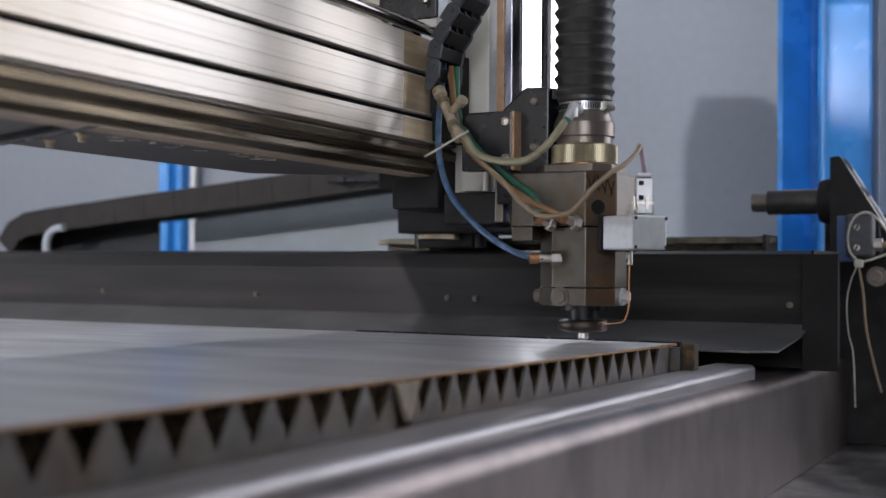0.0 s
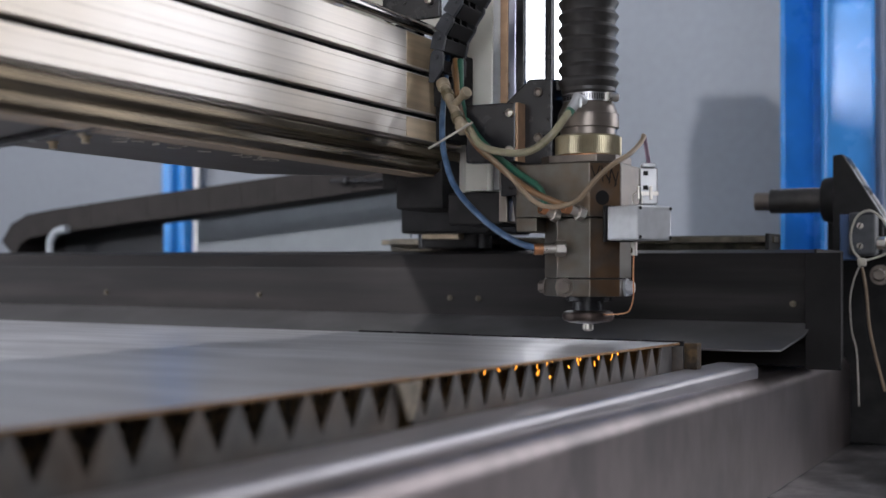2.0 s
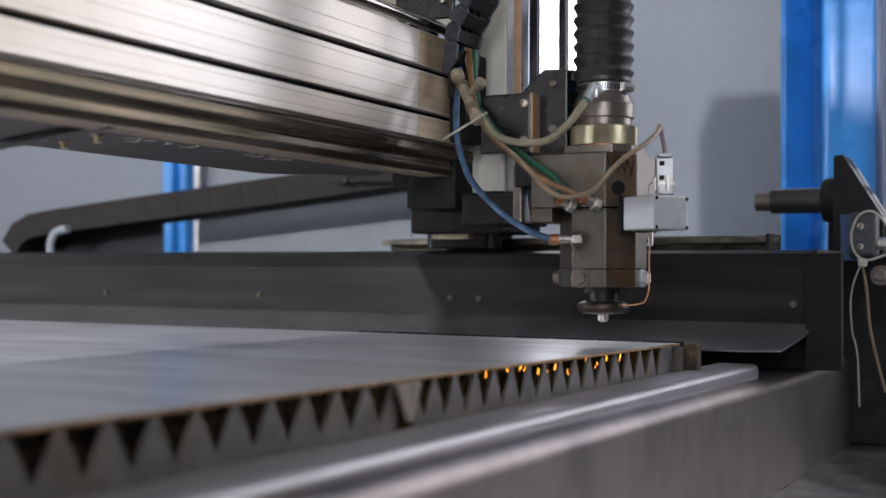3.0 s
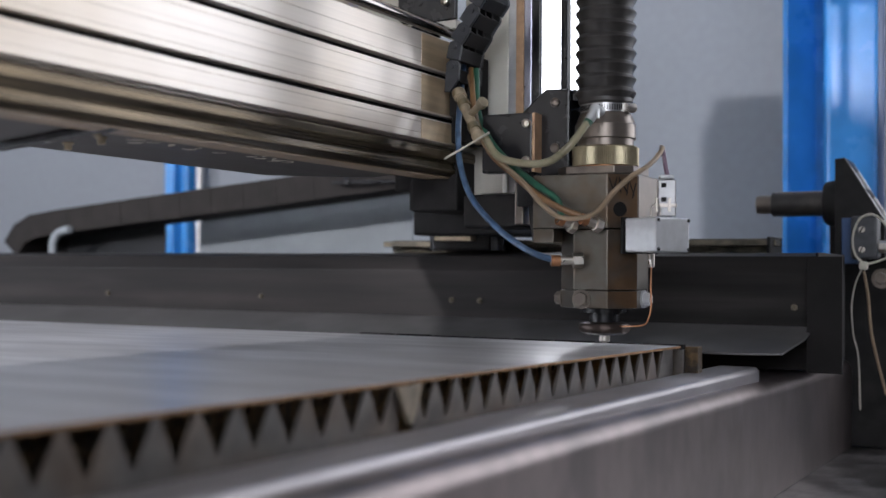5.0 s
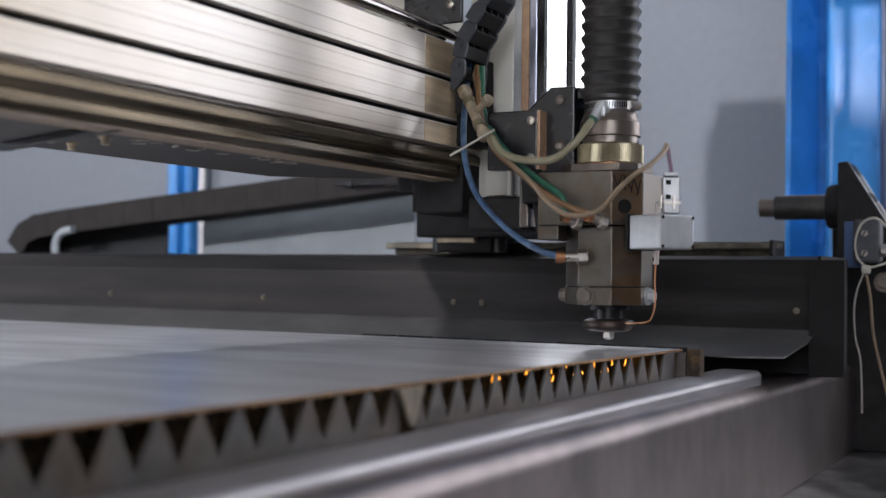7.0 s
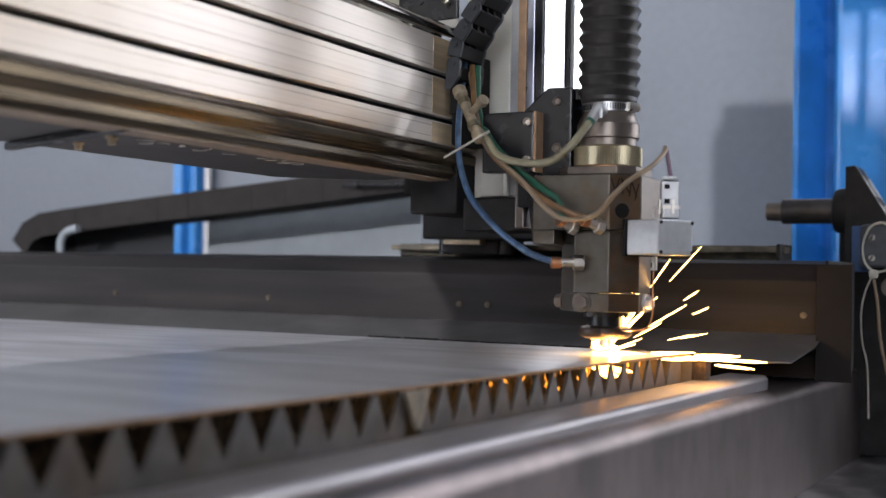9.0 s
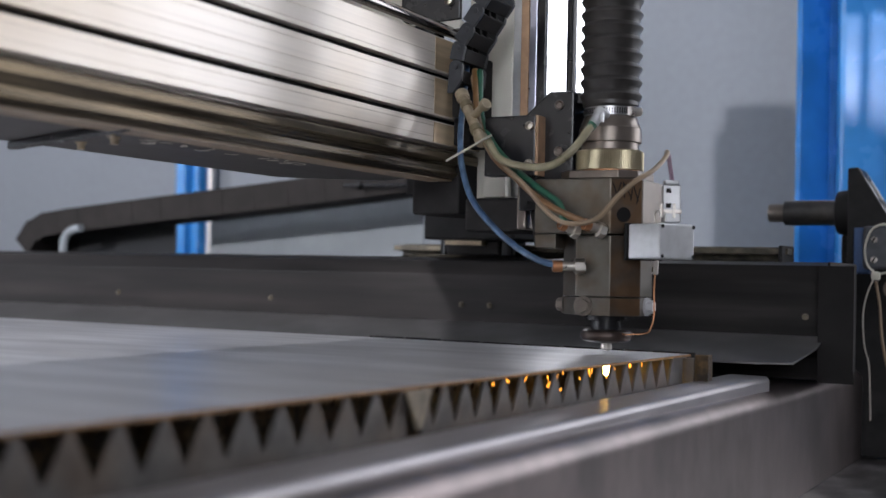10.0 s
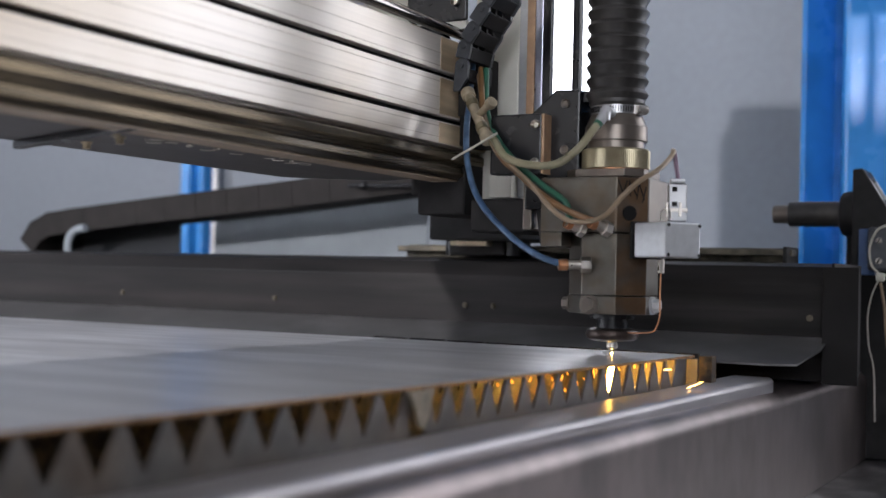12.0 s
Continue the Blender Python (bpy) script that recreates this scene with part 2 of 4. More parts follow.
def box(x0, x1, y0, y1, z0, z1, bevel=0.0, seg=2, bm=None, turn=None):
    bm = bm or bmesh.new()
    c = Vector(((x0 + x1) / 2, (y0 + y1) / 2, (z0 + z1) / 2))
    m = Matrix.Translation(c) @ (turn or Matrix()) @ Matrix.Diagonal((abs(x1 - x0), abs(y1 - y0), abs(z1 - z0), 1))
    r = bmesh.ops.create_cube(bm, size=1, matrix=m)
    if bevel:
        es = list({e for v in r["verts"] for e in v.link_edges})
        bmesh.ops.bevel(bm, geom=es, offset=bevel, segments=seg, affect="EDGES", profile=0.5)
    return bm


def rod(a, b, r, seg=20, bevel=0.0, r2=None, bm=None):
    """A round bar from a to b."""
    bm = bm or bmesh.new()
    a, b = Vector(a), Vector(b)
    d = b - a
    m = Matrix.Translation((a + b) / 2) @ d.to_track_quat("Z", "Y").to_matrix().to_4x4()
    g = bmesh.ops.create_cone(bm, cap_ends=True, segments=seg, radius1=r, radius2=r if r2 is None else r2, depth=d.length, matrix=m)
    if bevel:
        es = [e for e in {e for v in g["verts"] for e in v.link_edges} if e.calc_face_angle(0) > 1.0]
        bmesh.ops.bevel(bm, geom=es, offset=bevel, segments=2, affect="EDGES", profile=0.5)
    return bm


def prism(points, axis, lo, hi, bevel=0.0, bm=None, seg=2):
    """A flat outline drawn out along an axis. Outline in the two other axes, in order x, y, z."""
    bm = bm or bmesh.new()
    i = "xyz".index(axis)

    def place(p, h):
        v = list(p)
        v.insert(i, h)
        return bm.verts.new(v)
    a = [place(p, lo) for p in points]
    b = [place(p, hi) for p in points]
    n = len(points)
    fs = [bm.faces.new(a), bm.faces.new(b[::-1])]
    for k in range(n):
        fs.append(bm.faces.new((a[k], b[k], b[(k + 1) % n], a[(k + 1) % n])))
    if bevel:
        bmesh.ops.recalc_face_normals(bm, faces=fs)
        es = list({e for f in fs for e in f.edges})
        bmesh.ops.bevel(bm, geom=es, offset=bevel, segments=seg, affect="EDGES", profile=0.5)
    return bm


def turned(profile, at, seg=48, bm=None, waves=0, depth=0.0):
    """A turned part about a vertical axis: profile of (radius, height). waves and depth: knurling."""
    bm = bm or bmesh.new()
    rings = []
    for r, h in profile:
        ring = []
        for k in range(seg):
            a = 2 * math.pi * k / seg
            q = r - (depth if waves and k % 2 else 0)
            ring.append(bm.verts.new((at[0] + q * math.cos(a), at[1] + q * math.sin(a), at[2] + h)))
        rings.append(ring)
    for p, q in zip(rings, rings[1:]):
        for k in range(seg):
            bm.faces.new((p[k], p[(k + 1) % seg], q[(k + 1) % seg], q[k]))
    bm.faces.new(rings[0][::-1])
    bm.faces.new(rings[-1])
    return bm


def tube(points, r, seg=18, steps=7, bm=None):
    """A hose along a smooth line through the points."""
    bm = bm or bmesh.new()
    ps = [Vector(p) for p in points]
    ext = [2 * ps[0] - ps[1], *ps, 2 * ps[-1] - ps[-2]]
    line = []
    for k in range(1, len(ext) - 2):
        p0, p1, p2, p3 = ext[k - 1:k + 3]
        for s in range(steps):
            t = s / steps
            line.append(0.5 * (2 * p1 + (p2 - p0) * t + (2 * p0 - 5 * p1 + 4 * p2 - p3) * t * t + (3 * p1 - 3 * p2 + p3 - p0) * t ** 3))
    line.append(ps[-1])
    up = Vector((0.3, 0.9, 0.2))
    rings = []
    for k, p in enumerate(line):
        d = (line[min(k + 1, len(line) - 1)] - line[max(k - 1, 0)]).normalized()
        side = d.cross(up).normalized()
        up = side.cross(d).normalized()
        rings.append([bm.verts.new(p + r * (math.cos(a) * side + math.sin(a) * up)) for a in (2 * math.pi * j / seg for j in range(seg))])
    for p, q in zip(rings, rings[1:]):
        for j in range(seg):
            bm.faces.new((p[j], p[(j + 1) % seg], q[(j + 1) % seg], q[j]))
    bm.faces.new(rings[0][::-1])
    bm.faces.new(rings[-1])
    return bm


def bar(edge, width, z0, z1, y0, y1, r, fall=0.0):
    """A long bar whose outer side runs along edge(y), its two upper corners rounded; its top may fall along y."""
    arc = [(math.cos(a), math.sin(a)) for a in (math.pi / 2 * k / 12 for k in range(13))]
    pts = [(0, z0)] + [(-r + r * c, z1 - r + r * q) for c, q in arc] + [(-width + r - r * c, z1 - r + r * q) for c, q in reversed(arc)] + [(-width, z0)]
    bm = prism(pts, "y", y0, y1)
    for v in bm.verts:
        v.co.x += edge(v.co.y)
        if v.co.z > z0 + 0.001:
            v.co.z -= fall * (v.co.y - 0.55)
    return bm


def hexbolt(name, at, way, size, thick, material, parent, label="", socket=False):
    """A bolt head with its washer; with a socket it is round, with a sunken hexagon."""
    at, way = Vector(at), Vector(way).normalized()
    bm = rod(at, at + way * thick * 0.25, size * 0.68, 20)
    if socket:
        bm.free()
        bm = rod(at, at + way * thick, size * 0.5, 20, 0.0004)
        q = way.to_track_quat("Z", "Y").to_matrix().to_4x4()
        top = max(bm.faces, key=lambda f: f.calc_center_median().dot(way))
        r = bmesh.ops.inset_region(bm, faces=[top], thickness=size * 0.2)
        bmesh.ops.translate(bm, verts=top.verts, vec=-way * thick * 0.6)
    else:
        rod(at + way * thick * 0.2, at + way * thick, size * 0.5, 6, 0.0005, bm=bm)
    return part(name, bm, material, parent, label)


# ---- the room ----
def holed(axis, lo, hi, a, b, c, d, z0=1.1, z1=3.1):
    """A wall across an axis, from a to b along the other one, with an opening from c to d for a fill lamp."""
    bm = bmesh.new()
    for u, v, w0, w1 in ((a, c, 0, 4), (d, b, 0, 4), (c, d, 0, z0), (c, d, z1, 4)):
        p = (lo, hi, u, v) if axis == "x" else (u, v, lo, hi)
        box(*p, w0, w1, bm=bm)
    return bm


def room():
    bm = box(-4.2, 2.7, -3.7, 2.7, -0.2, 0.0)
    tagged(link("floor", bm, M_FLOOR), "grey concrete workshop floor", "floor", kind="structure")
    tagged(link("ceiling", box(-4.2, 2.7, -3.7, 2.7, 4.0, 4.2), M_CEIL), "off-white workshop ceiling", "ceiling", kind="structure")
    # back wall round its two window openings
    bm = bmesh.new()
    xs, zs = (-4.0, -1.165, -0.87, 0.15, 2.1, 2.5), (0.0, 0.95, 1.10, 2.3, 2.6, 4.0)
    for x0, x1 in zip(xs, xs[1:]):
        for z0, z1 in zip(zs, zs[1:]):
            narrow = x0 == -1.165 and 1.0 < z0 < 2.3
            wide = x0 == 0.15 and 0.9 < z0 < 2.6
            if not (narrow or wide):
                box(x0, x1, 2.3, 2.5, z0, z1, bm=bm)
    tagged(link("wall_back", bm, M_WALL), "pale grey painted workshop wall", "wall", kind="structure")
    # left and front walls get added openings for the fill lamps
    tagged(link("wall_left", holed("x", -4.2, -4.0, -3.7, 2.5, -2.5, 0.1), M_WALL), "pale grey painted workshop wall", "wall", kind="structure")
    # right and front walls are unseen, coloured dark so the metal reflects less
    tagged(link("wall_right", box(2.5, 2.7, -3.7, 2.5, 0, 4), M_DARKWALL), "unseen closing wall, coloured dark to keep reflections dark", "wall", kind="structure")
    tagged(link("wall_front", holed("y", -3.7, -3.5, -4.0, 2.5, 0.1, 2.3), M_DARKWALL), "unseen closing wall, coloured dark to keep reflections dark", "wall", kind="structure")
    tagged(link("backdrop", box(-1.6, 2.6, 2.82, 2.84, 0.4, 3.2), M_SKY), "bright overcast daylight outside the windows", "sky", kind="structure")


room()


# ---- the bed of the machine ----
def slat_edge(y):
    return -0.409 + 0.0948 * (y - 0.364)


def rail_edge(y):
    return -0.312 + 0.043 * (y - 0.6)


def beam_edge(y):
    return -0.2925 + 0.025 * (y - 0.55)


def machine_base():
    base = thing("machine_base", (-0.6, 0.8, 0.0), "dark steel base frame of a laser cutting machine", "machine")
    part("base_plate", box(-3.0, 0.5, -0.9, 1.75, 0.592, 0.640, 0.003), M_DECK, base, "dark oily deck plate")
    part("skirt", box(-2.95, 0.45, -0.85, 1.7, 0.0, 0.592, 0.005), M_TROUGH, base)
    # front tube under the edge of the table
    part("box_beam", bar(beam_edge, 0.06, 0.641, 0.7685, -0.6, 1.64, 0.016, 0.0105), M_TUBE, base, "worn grey steel box beam with bright edges")
    part("end_block", box(-0.36, -0.335, 1.36, 1.40, 0.641, 0.757, 0.002), M_SLAT, base)
    return base


machine_base()


def slat_table():
    tab = thing("slat_table", (-0.9, 0.6, 0.66), "cutting table with serrated steel support slats", "table")
    part("side_rail", bar(rail_edge, 0.045, 0.641, 0.775, -0.6, 1.215, 0.0055), M_SIDERAIL, tab, "polished steel side rail")

    def slat(y0, y1, first, pitch, count, off, thick=0.0022, low=0.70):
        """A strip along the table's edge with teeth cut as narrow V gaps."""
        bm = bmesh.new()

        def plate(pts):
            a = [bm.verts.new((slat_edge(y) + off, y, z)) for y, z in pts]
            c = [bm.verts.new((slat_edge(y) + off - thick, y, z)) for y, z in pts]
            bm.faces.new(a)
            bm.faces.new(c[::-1])
            for k in range(4):
                bm.faces.new((a[k], c[k], c[(k + 1) % 4], a[(k + 1) % 4]))
        plate([(y0, low), (y1, low), (y1, 0.7730), (y0, 0.7730)])
        gaps = [first + pitch * k for k in range(count)]
        gaps = [c for c in gaps if y0 + pitch / 2 < c < y1 - pitch / 2]
        lefts = [(y0, y0)] + [(c + 0.0010, c + pitch * 0.455) for c in gaps]
        rights = [(c - 0.0010, c - pitch * 0.455) for c in gaps] + [(y1, y1)]
        for (a0, a1), (b0, b1) in zip(lefts, rights):
            plate([(a0, 0.7730), (b0, 0.7730), (b1, 0.7975), (a1, 0.7975)])
        return bm
    part("slat", slat(-0.5, 0.655, 0.381 - 0.0285 * 30, 0.0285, 40, 0.0), M_SLAT, tab, "serrated steel slat with rusty teeth")
    part("slat", slat(0.672, 1.098, 0.686, 0.0252, 17, 0.0), M_SLAT, tab, "serrated steel slat with rusty teeth")
    for k in range(1, 12):
        part("slat", slat(-0.5, 1.105, -0.49 + 0.006 * (k % 4), 0.027, 60, -0.115 * k), M_SLAG, tab, "slag-crusted slat, coloured darker for the shade under the sheet")
    # bright bent tab at the joint of the two front slats
    x = slat_edge(0.66)
    bm = prism([(0.648, 0.797), (0.680, 0.797), (0.668, 0.772), (0.662, 0.772)], "x", x + 0.001, x + 0.004, 0.0006)
    part("bent_tab", bm, M_TAB, tab, "pale bent tab of slag")
    # comb at the far end that holds the slats, with its end block
    part("end_bar", box(-2.4, slat_edge(1.13) + 0.002, 1.117, 1.123, 0.70, 0.796, 0.0008), M_SLAT, tab)
    part("end_stop", box(slat_edge(1.13) + 0.005, slat_edge(1.13) + 0.018, 1.110, 1.125, 0.70, 0.8, 0.001), M_SLAG, tab, "dark rusty end stop")
    rng = random.Random(4)
    for k in range(8):
        x0 = slat_edge(1.12) - 0.02 - 0.047 * k
        part("peg", box(x0 - 0.021, x0 + 0.021, 1.125, 1.129, 0.77, 0.8008 + rng.uniform(-0.0004, 0.0004)), M_BLACK, tab)
    return tab


slat_table()


def steel_sheet():
    pts = [(-2.3, -0.5), (slat_edge(-0.5) + 0.001, -0.5), (slat_edge(1.113) + 0.001, 1.113), (-2.3, 1.113)]
    ob = solo("steel_sheet", prism(pts, "z", 0.7978, 0.8, 0.0004), M_SHEET, (-1.3, 0.3, 0.798), "grey mill-scale steel sheet lying on the slats", "metal sheet")
    pts = [(slat_edge(-0.5) + 0.001, -0.5), (slat_edge(-0.5) + 0.0017, -0.5), (slat_edge(1.113) + 0.0017, 1.113), (slat_edge(1.113) + 0.001, 1.113)]
    bm = prism(pts, "z", 0.7979, 0.7999)
    bmesh.ops.translate(bm, verts=bm.verts, vec=(1.3, -0.3, -0.798))
    me = bpy.data.meshes.new("cut_edge")
    bm.to_mesh(me)
    bm.free()
    me.materials.append(M_SHEETEDGE)
    e = new("cut_edge", me)
    e.parent = ob
    tagged(e, "rusty orange cut edge")


steel_sheet()


def guide_beam():
    """The far side beam with its folded trough, on which the bridge runs."""
    g = thing("guide_beam", (-1.5, 1.35, 0.66), "black painted steel guide beam with a folded lower lip", "machine beam")
    prof = [(1.46, 0.765), (1.46, 0.893), (1.335, 0.893), (1.312, 0.889), (1.303, 0.871), (1.302, 0.812),
            (1.32, 0.79), (1.32, 0.765)]
    part("beam_body", prism(prof, "x", -3.0, -0.247, 0.0012), M_TROUGH, g, "dark painted steel beam, scuffed")
    lip = [(-3.0, 1.302), (-0.248, 1.302), (-0.249, 1.262), (-0.262, 1.212), (-0.30, 1.208), (-3.0, 1.208)]
    bm = prism(lip, "z", -0.002, 0.0)
    for v in bm.verts:
        v.co.z += 0.789 + (v.co.y - 1.208) * 0.26
    part("lower_lip", bm, M_LIP, g, "sloping dark steel lip")
    # black backing sheet added so the gap under the lip reads as shade
    part("dark_backing", box(-3.0, -0.345, 1.545, 1.552, 0.641, 0.886, 0.002), M_BLACK, g, "black backing that darkens the gap under the lip")
    part("support_foot", box(-2.9, -2.7, 1.33, 1.45, 0.641, 0.765, 0.003), M_BLACK, g)
    # black plates added so that the beam's end sinks into the dark
    part("dark_end_plate", box(-0.252, -0.216, 1.282, 1.2865, 0.766, 0.8885, 0.0004), M_GROOVE, g, "black plate that keeps the beam end dark")
    part("dark_end_cap", box(-0.2465, -0.2435, 1.30, 1.46, 0.766, 0.893, 0.001), M_GROOVE, g)
    part("guide_rail", box(-0.83, -0.305, 1.375, 1.398, 0.902, 0.909, 0.001), M_OIL, g, "oily brownish guide rail")
    part("rack", box(-0.83, -0.315, 1.3985, 1.418, 0.894, 0.911, 0.002), M_OIL, g)
    part("rail_stop", box(-0.312, -0.3075, 1.36, 1.42, 0.893, 0.912, 0.001), M_BLACK, g)
    for x in (-1.53, -1.257, -0.979, -0.686, -0.647, -0.269):
        hexbolt("bolt", (x, 1.302, 0.834), (0, -1, 0), 0.0055, 0.003, M_OIL, g)
    return g


guide_beam()


def blue_column():
    c = thing("blue_column", (-0.29, 1.85, 0.0), "glossy blue enamelled steel column of the machine frame", "column")
    web = [(-0.391, 1.80), (-0.384, 1.80), (-0.352, 1.850), (-0.341, 1.850), (-0.331, 1.80), (-0.330, 1.87), (-0.391, 1.87)]
    part("column_web", prism(web, "z", 0.0, 2.6, 0.001), M_BLUE, c)
    pts = [(-0.329, 1.87), (-0.329, 1.773), (-0.243, 1.773), (-0.243, 1.87)]
    part("column_tube", prism(pts, "z", 0.0, 2.6, 0.014, seg=6), M_BLUE, c)
    # right edge of the column, coloured a darker blue than its front
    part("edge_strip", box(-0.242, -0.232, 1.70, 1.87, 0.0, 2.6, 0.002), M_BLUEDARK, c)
    part("base_foot", box(-0.405, -0.330, 1.79, 1.89, 0.880, 0.897, 0.003), M_CAST, c)
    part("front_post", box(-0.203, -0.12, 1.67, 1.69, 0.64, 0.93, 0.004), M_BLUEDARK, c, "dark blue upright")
    return c


blue_column()


def rear_post():
    p = thing("rear_post", (-1.95, 2.24, 0.0), "blue enamelled post with a grey pipe against the wall", "post")
    part("post_face", box(-1.968, -1.938, 2.22, 2.29, 0.0, 2.6, 0.003), M_BLUE, p)
    part("post_edge", box(-1.938, -1.914, 2.24, 2.29, 0.0, 2.6, 0.003), M_BLUE, p)
    part("pipe", rod((-1.899, 2.27, 0), (-1.899, 2.27, 2.6), 0.010), M_CAST, p, "pale grey pipe")


rear_post()


def pin_bracket():
    b = thing("pin_bracket", (-0.19, 1.2, 0.88), "black cast bracket with a dusty steel stop pin", "bracket", grow=1.27, place=(-0.2413, 1.524, 0.8827))
    pts = [(-0.209, 0.885), (-0.209, 0.982), (-0.200, 0.983), (-0.163, 0.921), (-0.163, 0.885)]
    part("bracket_plate", prism(pts, "y", 1.195, 1.203, 0.001), M_BLACK, b)
    # the slanting flange is open in two windows
    for s0, s1 in ((0.0, 0.14), (0.42, 0.52), (0.95, 1.0)):
        z0, z1 = 0.983 - 0.070 * s0, 0.983 - 0.070 * s1
        x0, x1 = -0.200 + 0.042 * s0, -0.200 + 0.042 * s1
        bm = prism([(x0, z0), (x1, z1), (x1 - 0.003, z1 - 0.002), (x0 - 0.003, z0 - 0.002)], "y", 1.203, 1.245, 0.0006)
        part("flange_bar", bm, M_BLACKSATIN, b)
    for y0, y1 in ((1.203, 1.206), (1.241, 1.245)):
        bm = prism([(-0.200, 0.983), (-0.158, 0.913), (-0.161, 0.911), (-0.203, 0.981)], "y", y0, y1, 0.0006)
        part("flange_rim", bm, M_HEADLIGHT, b)
    part("boss", rod((-0.223, 1.22, 0.940), (-0.207, 1.22, 0.940), 0.021, 28, 0.003, r2=0.024), M_BLACK, b)
    part("pin", rod((-0.274, 1.22, 0.940), (-0.215, 1.22, 0.940), 0.0125, 28, 0.001), M_RUSTPIN, b, "dark oiled steel pin with dust on top")
    bm = bmesh.new()
    rows = [[bm.verts.new((x, 1.22 + 0.0127 * math.cos(a), 0.940 + 0.0127 * math.sin(a))) for a in (radians(62 + 7 * k) for k in range(9))] for x in (-0.271, -0.255, -0.24, -0.224)]
    for p, q in zip(rows, rows[1:]):
        for k in range(8):
            bm.faces.new((p[k], p[k + 1], q[k + 1], q[k]))
    part("dust", bm, M_DUST, b, "pale dust on top of the pin")
    part("pin_tip", rod((-0.290, 1.22, 0.940), (-0.273, 1.22, 0.940), 0.0092, 28, 0.0015), M_COLLAR, b, "worn grey pin tip")
    part("side_wall", box(-0.232, -0.140, 1.294, 1.31, 0.69, 0.93, 0.002), M_BLACK, b)
    part("arm", box(-0.205, -0.170, 1.203, 1.294, 0.886, 0.90, 0.001), M_BLACK, b)


pin_bracket()


def limit_switch():
    s = thing("limit_switch", (-0.18, 1.18, 0.88), "dark grey limit switch on a blue plate with looped wires", "switch", grow=1.27, place=(-0.2286, 1.4986, 0.8827))
    part("mounting_plate", box(-0.201, -0.186, 1.186, 1.194, 0.880, 0.924, 0.001), M_BLUEDARK, s)
    part("switch_body", box(-0.190, -0.166, 1.168, 1.193, 0.884, 0.925, 0.003), M_CHAIN, s)
    for z in (0.912, 0.893):
        bm = rod((-0.1795, 1.169, z), (-0.1795, 1.1655, z), 0.0029, 20, 0.0006)
        screw = part("screw", bm, M_NICKEL, s)
        part("slot", box(-0.1801, -0.1789, 1.1650, 1.1656, z - 0.0026, z + 0.0026, turn=pose(0, 0, 0, 0, 28, 0)), M_GROOVE, screw)
    part("gland", rod((-0.166, 1.18, 0.896), (-0.158, 1.18, 0.896), 0.006, 6, 0.0006), M_NICKEL, s)
    part("lead", tube([(-0.158, 1.18, 0.896), (-0.150, 1.18, 0.896), (-0.14, 1.18, 0.89)], 0.003), M_HTAN, s)
    part("loop_wire", tube([(-0.177, 1.163, 0.880), (-0.185, 1.163, 0.889), (-0.187, 1.163, 0.905), (-0.181, 1.163, 0.921), (-0.17, 1.163, 0.926), (-0.16, 1.163, 0.919), (-0.150, 1.163, 0.905)],
                           0.0011), M_TIE, s, "thin cream wire loop")
    part("cross_wire", tube([(-0.177, 1.163, 0.879), (-0.165, 1.163, 0.882), (-0.15, 1.163, 0.888)], 0.0011), M_TIE, s)
    part("knot", box(-0.181, -0.173, 1.160, 1.166, 0.874, 0.882, 0.002), M_TIE, s)
    part("hanging_wire", tube([(-0.178, 1.163, 0.877), (-0.185, 1.165, 0.86), (-0.189, 1.17, 0.839), (-0.189, 1.18, 0.812), (-0.186, 1.19, 0.79), (-0.185, 1.195, 0.74)], 0.0007), M_TIE, s)
    part("brown_wire", tube([(-0.178, 1.17, 0.873), (-0.175, 1.175, 0.85), (-0.173, 1.18, 0.817), (-0.168, 1.19, 0.785), (-0.162, 1.2, 0.755)], 0.0013), M_HTAN, s)
    part("nut", rod((-0.166, 1.197, 0.866), (-0.166, 1.190, 0.866), 0.0062, 6, 0.001), M_COLLAR, s)
    part("washer", rod((-0.166, 1.2, 0.866), (-0.166, 1.1975, 0.866), 0.0095, 24), M_COLLAR, s)


limit_switch()


